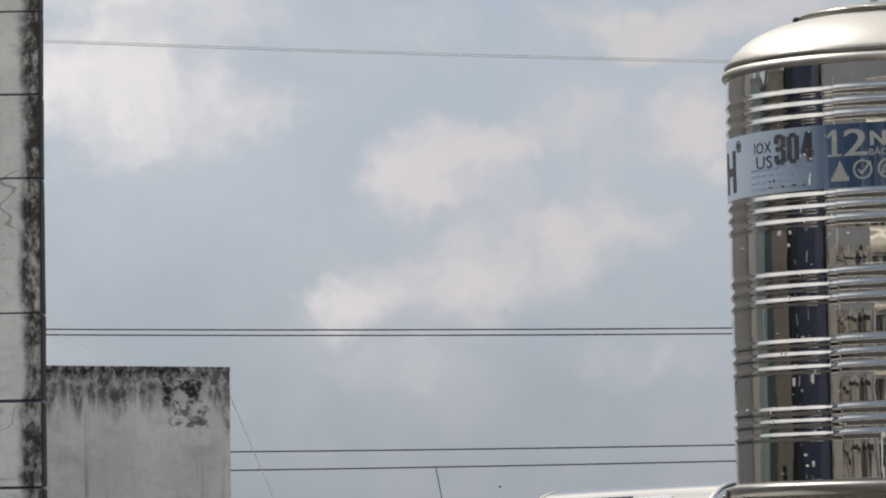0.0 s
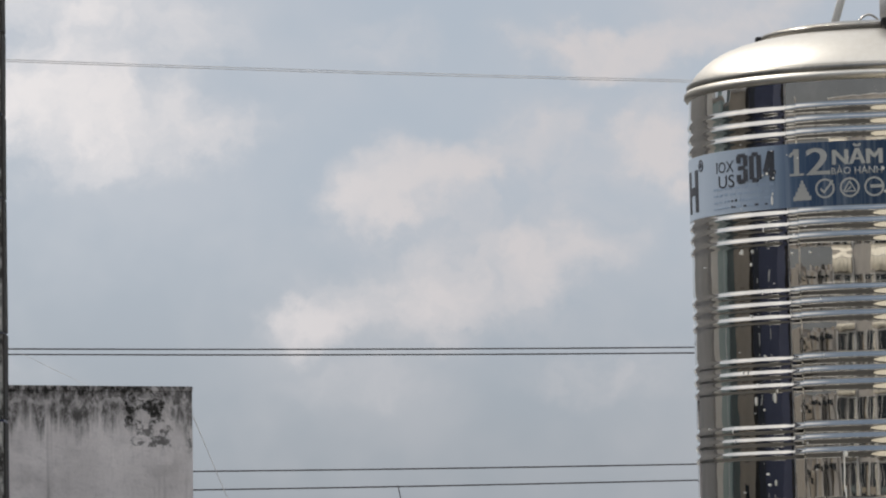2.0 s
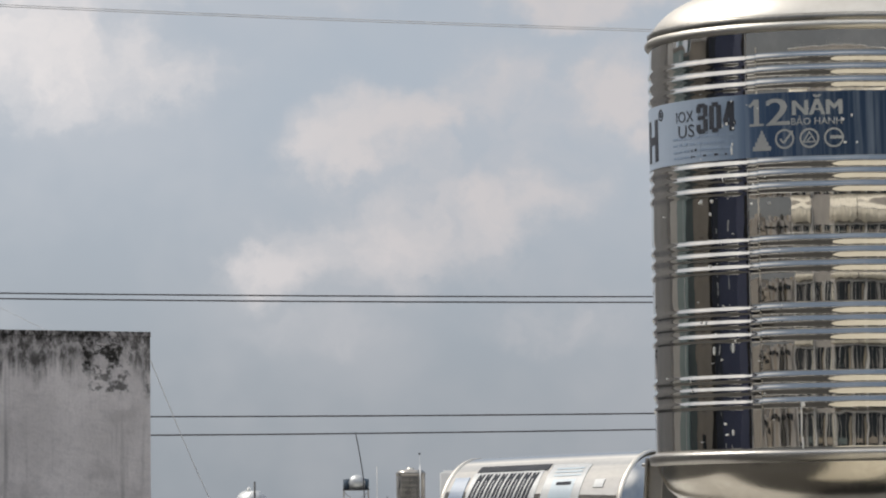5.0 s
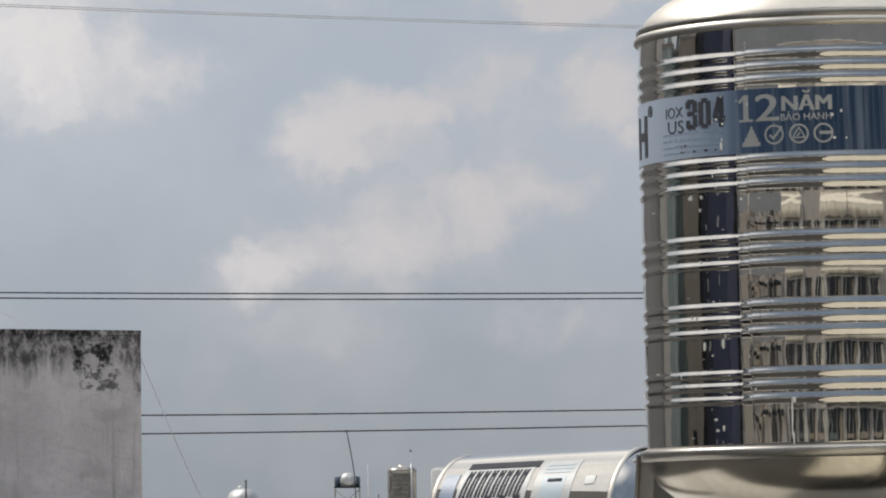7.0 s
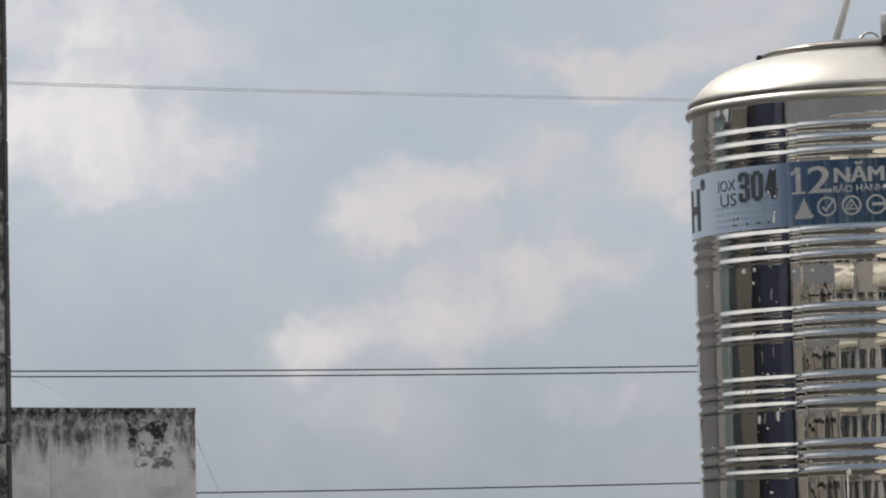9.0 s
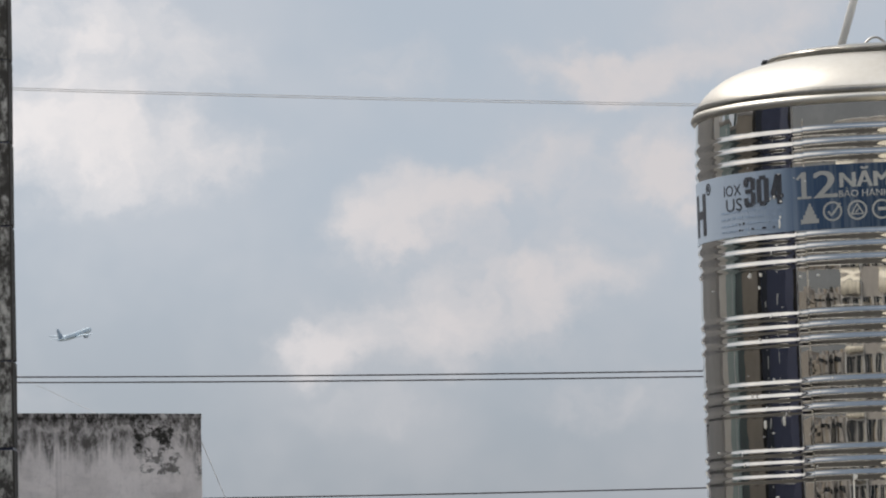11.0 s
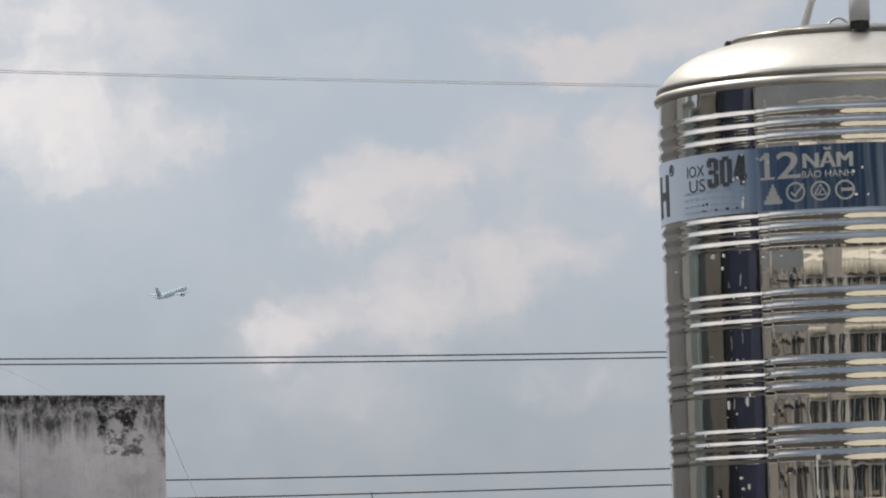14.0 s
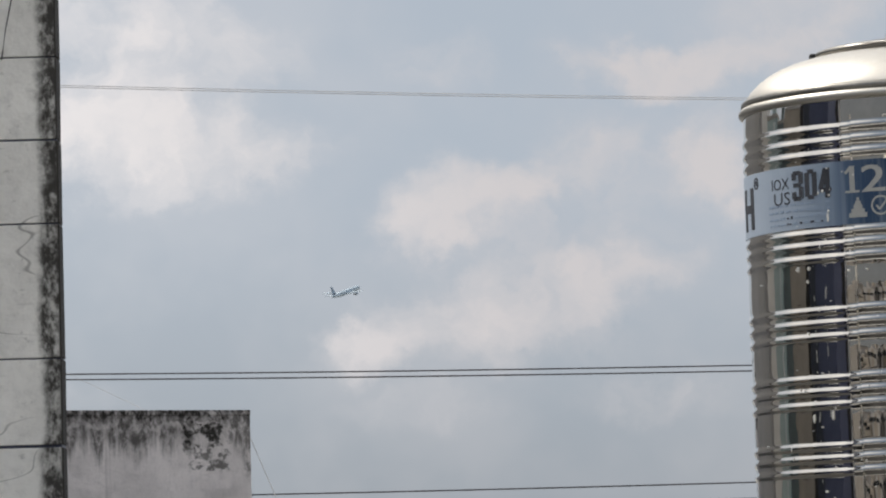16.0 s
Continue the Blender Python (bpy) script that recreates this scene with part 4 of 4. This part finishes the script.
            if k == 3:
                part("emblem", curved_plate(rl, a - 0.02, a + 0.05, z - 0.004, z + 0.006), SILVER_INK, band, smooth=False)
            elif k == 1:
                for (ax, az, bx, bz) in ((-0.014, 0.0, -0.003, -0.013), (-0.003, -0.013, 0.026, 0.024)):
                    part("emblem", stroke(rl, a, z, ax, az, bx, bz, 0.006), SILVER_INK, band, smooth=False)
            else:
                for (ax, az, bx, bz) in ((-0.019, -0.012, 0, 0.02), (0, 0.02, 0.019, -0.012), (-0.019, -0.012, 0.019, -0.012), (-0.006, -0.008, 0.004, 0.004)):
                    part("emblem", stroke(rl, a, z, ax, az, bx, bz, 0.004), SILVER_INK, band, smooth=False)


def stroke(radius, angle, z, ax, az, bx, bz, w):
    """A straight printed stroke on the band."""
    bm = bmesh.new()
    d = Vector((bx - ax, bz - az)).normalized()
    nx, nz = -d.y * w / 2, d.x * w / 2
    corners = [(ax + nx, az + nz), (bx + nx, bz + nz), (bx - nx, bz - nz), (ax - nx, az - nz)]
    lo, hi = [], []
    for px, pz in corners:
        a = angle + px / radius
        for r, store in ((radius, lo), (radius + 0.0014, hi)):
            store.append(bm.verts.new((r * math.sin(a), -r * math.cos(a), z + pz)))
    bm.faces.new(hi), bm.faces.new(lo[::-1])
    for i in range(4):
        bm.faces.new((lo[i], lo[(i + 1) % 4], hi[(i + 1) % 4], hi[i]))
    return bm


upright_tank()


def plastic_sheet():
    """A crumpled cyan sheet that hangs on the parapet."""
    bm = bmesh.new()
    nx, nz, rows = 10, 14, []
    for layer in (0.0, 0.004):
        grid = []
        for i in range(nx + 1):
            col = []
            for j in range(nz + 1):
                x, d = 1.185 + 0.06 * i / nx, j / nz
                z = 10.072 - 0.2 * d + 0.006 * noise.noise((i * 0.8, j * 0.6, 2)) + layer
                y = 16.499 - 0.012 * abs(noise.noise((i * 0.7, j * 0.5, 5))) - layer
                col.append(bm.verts.new((x + 0.006 * noise.noise((i, j, 9)), y, z)))
            grid.append(col)
        rows.append(grid)
    for k, grid in enumerate(rows):
        for i in range(nx):
            for j in range(nz):
                bm.faces.new((grid[i][j], grid[i + 1][j], grid[i + 1][j + 1], grid[i][j + 1]))
    tagged(finish("plastic_sheet", bm, BLUE), "crumpled cyan plastic sheet hung on the parapet", "plastic sheet")


plastic_sheet()


# ---- the lying tank ----
def lying_tank():
    rr, half = 0.48, 0.56
    t = thing("lying_tank", pose(1.11, 25.0, 9.885, 0, -1.6, -32), "lying stainless steel water tank with printed stickers on a stand", "water tank")
    prof = [(0, -half - 0.15), (0.15, -half - 0.142), (0.28, -half - 0.115), (0.38, -half - 0.075), (0.44, -half - 0.03), (rr - 0.004, -half + 0.006)]
    turn = pose(0, 0, 0, 0, 90, 0)
    shell = part("body", lathe([(rr, -half), (rr + 0.0025, -half * 0.5), (rr + 0.003, 0), (rr + 0.0025, half * 0.5), (rr, half)], 128), MIRROR, t, "polished steel shell", m=turn)
    part("end", lathe(prof, 96), MIRROR, t, "domed steel end", m=turn)
    part("end", lathe([(r, -z) for r, z in prof], 96), MIRROR, t, "domed steel end", m=turn)
    for z in (-half, half):
        part("rim", lathe([(rr - 0.004, z - 0.016), (rr + 0.004, z - 0.012), (rr + 0.007, z), (rr + 0.004, z + 0.012), (rr - 0.004, z + 0.016)], 96), SATIN, t, "bright rolled rim", m=turn)

    def sticker(name, x0, x1, a0, a1, mat, lab="", lift=0.0035, parent=None, skew=0.0):
        # a0, a1: degrees up from the front of the shell
        bm = bmesh.new()
        n, rows = 14, []
        for i in range(n + 1):
            a = radians(a0 + (a1 - a0) * i / n)
            rows.append([bm.verts.new((x + skew * i / n, -q * math.cos(a), q * math.sin(a))) for x, q in ((x0, rr + 0.002), (x0, rr + 0.002 + lift), (x1, rr + 0.002 + lift), (x1, rr + 0.002))])
        for p, q in zip(rows, rows[1:]):
            for k in range(4):
                bm.faces.new((p[k], p[(k + 1) % 4], q[(k + 1) % 4], q[k]))
        bm.faces.new(rows[0]), bm.faces.new(rows[-1][::-1])
        return part(name, bm, mat, parent or t, lab, smooth=False)
    brand = sticker("sticker", -0.41, 0.03, 8, 54, PANEL_WHITE, "white sticker with a dark printed mark")
    # strip above the print: the shell's dark reflection, painted in ink colour
    sticker("mark_or_reflection_bar", -0.40, 0.05, 54.5, 62, INK, parent=brand)
    for i, w in enumerate((0.036, 0.034, 0.034, 0.034, 0.036, 0.034, 0.036, 0.036)):
        x = -0.392 + i * 0.049
        sticker("mark_or_reflection_bar", x, x + w * 0.4, 29, 52, INK, lift=0.006, parent=brand, skew=0.022)
        sticker("mark_or_reflection_bar", x + w * 0.66, x + w, 29, 52, INK, lift=0.006, parent=brand, skew=0.022)
        sticker("mark_or_reflection_bar", x + w * 0.4 + 0.016, x + w * 0.66 + 0.016, 46, 50, INK, lift=0.006, parent=brand)
    for i in range(3):
        sticker("mark_or_reflection_bar", -0.22 + i * 0.09, -0.18 + i * 0.09, 24, 30, INK, lift=0.006, parent=brand)
    paper = sticker("sticker", 0.07, 0.31, 5, 60, PANEL_WHITE, "pale paper sticker with faint print")
    sticker("print_bar", 0.12, 0.26, 15, 44, PANEL_BLUE, lift=0.005, parent=paper)
    for k in range(3):
        sticker("print_bar", 0.11, 0.28, 54 - k * 3.5, 55.5 - k * 3.5, PANEL_BLUE, lift=0.005, parent=paper)
    sticker("print_bar", 0.15, 0.24, 39, 41.5, INK, lift=0.007, parent=paper)
    sticker("sticker", 0.385, 0.445, 36, 43, PANEL_WHITE, "small blank white sticker")
    # no print here: the end's bluish dark reflection, laid on as colour
    sticker("sticker", -0.52, -0.43, 5, 50, PALE_INK, "slate blue patch painting the dark reflection at the end")
    for x in (-0.34, 0.34):
        part("cradle", box(x - 0.025, x + 0.025, -0.38, 0.38, -0.56, -0.40, 0.004), DULL, t, smooth=False)
        for y in (-0.34, 0.34):
            part("leg", box(x - 0.02, x + 0.02, y - 0.02, y + 0.02, -0.65, -0.5, 0.003), DULL, t, smooth=False)


lying_tank()


# ---- wires ----
def wires():
    y = 32.0
    xl, xr = -6.0, 5.4
    spans = [
        (13.878, 13.365, 0.05, 0.003, PALE_CABLE, "thin weathered grey overhead power cable"),
        (13.892, 13.379, 0.05, 0.003, PALE_CABLE, "thin weathered grey overhead power cable"),
        (11.724, 11.579, 0.045, 0.0058, CABLE, "black rubber sheathed overhead cable"),
        (11.686, 11.538, 0.045, 0.0058, CABLE, "black rubber sheathed overhead cable"),
        (10.815, 10.785, 0.045, 0.006, CABLE, "black rubber sheathed overhead cable"),
        (10.662, 10.688, 0.045, 0.006, CABLE, "black rubber sheathed overhead cable"),
    ]
    for i, (za, zb, sag, r, mat, lab) in enumerate(spans):
        tagged(finish("power_cable", tube(sagged((xl, y, za), (xr, y, zb), sag, 40), r, 6), mat), lab, "cable", "overhead cables")
    for x in (xl, xr):
        tagged(finish("utility_pole", lathe([(0, 0), (0.16, 0), (0.1, 14.2), (0, 14.25)], 20), CONCRETE, m=pose(x, y, 0)), "round grey concrete utility pole holding cables", "pole", "utility poles")
    tagged(finish("drop_wire", tube([(-6.0, 32, 12.9), (-3.4, 31, 11.93), (-2.66, 31, 11.57), (-2.22, 31, 11.35), (-1.7, 29, 11.02), (-1.6, 26.0, 10.9)], 0.0014, 6), PALE_CABLE), "thin grey drop wire running behind the stair house", "wire")
    tagged(finish("drop_wire", tube([(-1.25, 25.4, 11.0), (-1.475, 31, 11.12), (-1.405, 31, 10.95), (-1.275, 31, 10.63), (-1.16, 31, 10.36), (-0.95, 31, 9.9), (-0.55, 29.0, 9.25)], 0.003, 6), PALE_CABLE), "thin grey drop wire hanging beside the stair house", "wire")
    tagged(finish("drop_wire", tube([(-1.215, 12.77, 12.1), (-1.232, 12.77, 11.94), (-1.256, 12.77, 11.75), (-1.278, 12.775, 11.65), (-1.295, 12.80, 11.56)], 0.0022, 6), CABLE), "thin dark wire hanging on the block wall", "wire")


wires()


# ---- far roofs ----
def far_roofs():
    k, y, e = 140.0 / 60.0, 140.0, EYE

    def p(x, z):
        return x * k, e + (z - 10.0) * k
    roof = 8.9
    # lying pale tank
    x, z = p(-1.526, 10.23)
    t = thing("far_tank", pose(x, y, z), "small pale lying water tank on a far roof", "water tank", "far tanks")
    part("body", lathe([(0, -0.50), (0.2, -0.48), (0.34, -0.40), (0.42, -0.28), (0.42, 0.28), (0.34, 0.40), (0.2, 0.48), (0, 0.50)], 48), GALV, t, m=pose(0, 0, 0.06, 90, 0, 32))
    part("neck", lathe([(0.07, 0.44), (0.07, 0.54), (0.04, 0.57), (0, 0.58)], 20), PVC, t, m=pose(-0.08, 0, 0))
    part("stand", box(-0.45, 0.45, -0.4, 0.4, roof - z, -0.42), DULL, t, smooth=False)
    x, z = p(-1.473, 10.55)
    tagged(finish("far_pole", tube([(x, y - 1, roof), (x, y - 1, z)], 0.03), BLACK), "thin dark pole on a far roof", "pole")
    # tower with two dark tanks and a white dome
    x0, zt = p(-0.315, 10.58)
    x1, zb = p(0.035, 10.445)
    w = thing("tank_tower", pose((x0 + x1) / 2, y, zb), "steel lattice tower carrying dark and pale tanks", "tower")
    h = (x1 - x0) / 2
    part("platform", box(-h, h, -h, h, -0.04, 0.0), BLACK, w, smooth=False)
    for sx in (-1, 1):
        part("dark_tank", lathe([(0, 0), (0.15, 0.0), (0.15, 0.3), (0.12, zt - zb), (0, zt - zb + 0.01)], 24), BARREL, w, "dark blue plastic barrel", m=pose(sx * (h - 0.16), 0, 0))
        for sy in (-1, 1):
            part("leg", tube([(sx * h * 0.92, sy * h * 0.92, -0.04), (sx * h, sy * h, roof - zb)], 0.022), DULL, w, smooth=False)
        part("brace", tube([(sx * h * 0.92, -h * 0.92, -0.1), (-sx * h, -h, -0.75)], 0.012), DULL, w)
        part("brace", tube([(sx * h, -h, -0.75), (-sx * h, -h, roof - zb)], 0.012), DULL, w)
    part("pale_tank", lathe([(0, 0), (0.24, 0.0), (0.26, 0.22), (0.2, 0.36), (0.1, 0.42), (0, 0.44)], 32), GALV, w, "pale domed tank", m=pose(0.03, -0.1, 0))
    part("lower_tank", lathe([(0, -1.0), (0.22, -1.0), (0.23, -0.55), (0.15, -0.45), (0, -0.42)], 32), GALV, w, "pale tank under the platform", m=pose(0.12, -0.1, 0))
    # leaning mast
    a, b = p(-0.144, 11.19), p(-0.043, 10.6)
    tagged(finish("leaning_mast", tube([(a[0], y - 1.5, a[1]), (a[0] + 0.09, y - 1.5, a[1] - 0.45), (b[0] - 0.05, y - 1.5, b[1] + 0.35), (b[0], y - 1.5, b[1]), (b[0] + 0.12, y - 1.5, roof)], 0.017), CABLE), "thin bent leaning aerial mast", "mast")
    x, z = p(0.138, 10.74)
    tagged(finish("far_pole", tube([(x, y - 1, roof), (x, y - 1, z)], 0.016), PALE_CABLE), "thin grey aerial rod on a far roof", "pole")
    x, z = p(0.27, 10.34)
    tagged(finish("far_pole", tube([(x, y - 1, roof), (x, y - 1, z)], 0.016), BLACK), "short dark rod on a far roof", "pole")
    # upright polished tank with a rod
    x, z = p(0.585, 10.70)
    r = 0.45
    t = thing("far_tank", pose(x, y, roof), "upright stainless water tank on a far roof, dark reflections in its colour", "water tank", "far tanks")
    hh = z - roof
    prof = [(r * 0.96, 0.25)]
    for i in range(40):
        q = 0.3 + (hh - 0.45) * i / 39
        prof.append((r + 0.004 * math.sin(q * 42), q))
    prof += [(r + 0.015, hh - 0.13), (r, hh - 0.08), (r * 0.8, hh - 0.02), (r * 0.4, hh), (0, hh + 0.005)]
    part("body", lathe(prof, 64), MOTTLED_STEEL, t)
    part("cap", lathe([(0, hh + 0.05), (0.1, hh + 0.05), (0.12, hh - 0.01)], 20), SATIN, t)
    part("stand", box(-0.4, 0.4, -0.4, 0.4, 0, 0.3), DULL, t, smooth=False)
    part("pipe", tube([(0.29, -0.47, 0), (0.29, -0.47, hh + 0.12)], 0.022), GALV, t)
    x, z = p(0.708, 10.914)
    f = thing("finial_rod", pose(x, y + 0.8, roof), "thin rod with a dark ball on top", "pole")
    part("rod", tube([(0, 0, 0), (0, 0, z - roof)], 0.004), PALE_CABLE, f)
    part("ball", lathe([(0, -0.035), (0.025, -0.025), (0.035, 0), (0.025, 0.025), (0, 0.035)], 12), BLACK, f, m=pose(0, 0, z - roof))
    x, z = p(0.976, 10.66)
    t = thing("far_tank", pose(x + 0.3, y, roof), "pale square water tank on a far roof", "water tank", "far tanks")
    part("body", box(-0.3, 0.3, -0.3, 0.3, 0, z - roof, 0.04), WHITE, t)
    part("lid", box(-0.2, 0.2, -0.2, 0.2, z - roof, z - roof + 0.05, 0.02), PVC, t)


far_roofs()


# ---- the airliner ----
def airliner():
    p = thing("airliner", pose(0, 0, 0), "white twin-engined airliner climbing away, haze mixed into its paint", "aircraft")
    # nose along +x, metres
    r = 2.05
    prof = [(0, -22), (0.5, -21.5), (1.0, -18), (1.65, -13), (r, -8), (r, 17), (1.85, 19), (1.4, 20.8), (0.7, 21.8), (0, 22)]
    part("fuselage", lathe(prof, 32), AIRCRAFT, p, m=pose(0, 0, 0, 0, 90, 0))

    def slab(pts, t0, t1, flip=1):
        # pts: root leading, tip leading, tip trailing, root trailing
        bm = bmesh.new()
        lo, hi = [], []
        for i, (x, y, z) in enumerate(pts):
            t = t0 if i in (0, 3) else t1
            lo.append(bm.verts.new((x, y * flip, z - t / 2)))
            hi.append(bm.verts.new((x, y * flip, z + t / 2)))
        bm.faces.new(hi), bm.faces.new(lo[::-1])
        for i in range(4):
            bm.faces.new((lo[i], lo[(i + 1) % 4], hi[(i + 1) % 4], hi[i]))
        return bm
    for s in (1, -1):
        part("wing", slab([(6, 1.5, -1.0), (-3.5, 17.5, 0.9), (-5.2, 17.5, 0.9), (-2.5, 1.5, -1.0)], 0.9, 0.25, s), AIRCRAFT, p, smooth=False)
        part("tailplane", slab([(-16.5, 0.6, 0.8), (-20.5, 6.3, 1.2), (-22, 6.3, 1.2), (-20.3, 0.6, 0.8)], 0.4, 0.15, s), AIRCRAFT, p, smooth=False)
        e = part("engine", lathe([(0.75, -1.9), (1.15, -0.6), (1.3, 0.8), (1.22, 2.0), (1.05, 2.2), (0.95, 1.6), (0, 1.4)], 24), ENGINE, p, "dark engine cowl", m=pose(5.2, s * 5.9, -2.3, 0, 90, 0))
        part("pylon", box(2.2, 5.2, s * 5.9 - 0.15, s * 5.9 + 0.15, -1.4, -0.5), AIRCRAFT, p, smooth=False)
    bm = bmesh.new()
    prof = [(-14.5, 1.2), (-19.6, 8.0), (-21.8, 8.0), (-20.6, 1.0)]
    for y in (-0.2, 0.2):
        bm.faces.new([bm.verts.new((x, y, z)) for x, z in prof])
    bm.verts.ensure_lookup_table()
    for i in range(4):
        bm.faces.new((bm.verts[i], bm.verts[(i + 1) % 4], bm.verts[4 + (i + 1) % 4], bm.verts[4 + i]))
    part("fin", bm, FIN, p, "grey blue tail fin", smooth=False)
    return p


plane = airliner()
plane.scale = (1.2, 1.2, 1.2)


def motions():
    rows = []
    for t in (0, 2, 4, 6, 8, 10, 12, 14, 16):
        y = 4000 + 74 * (t - 14)
        rows.append((t, pose(y * (-0.1842 + 0.0099 * t), y, EYE + y * (0.0439 + 0.00151 * t), 0, -13, 62)))
    walk(plane, rows)


motions()
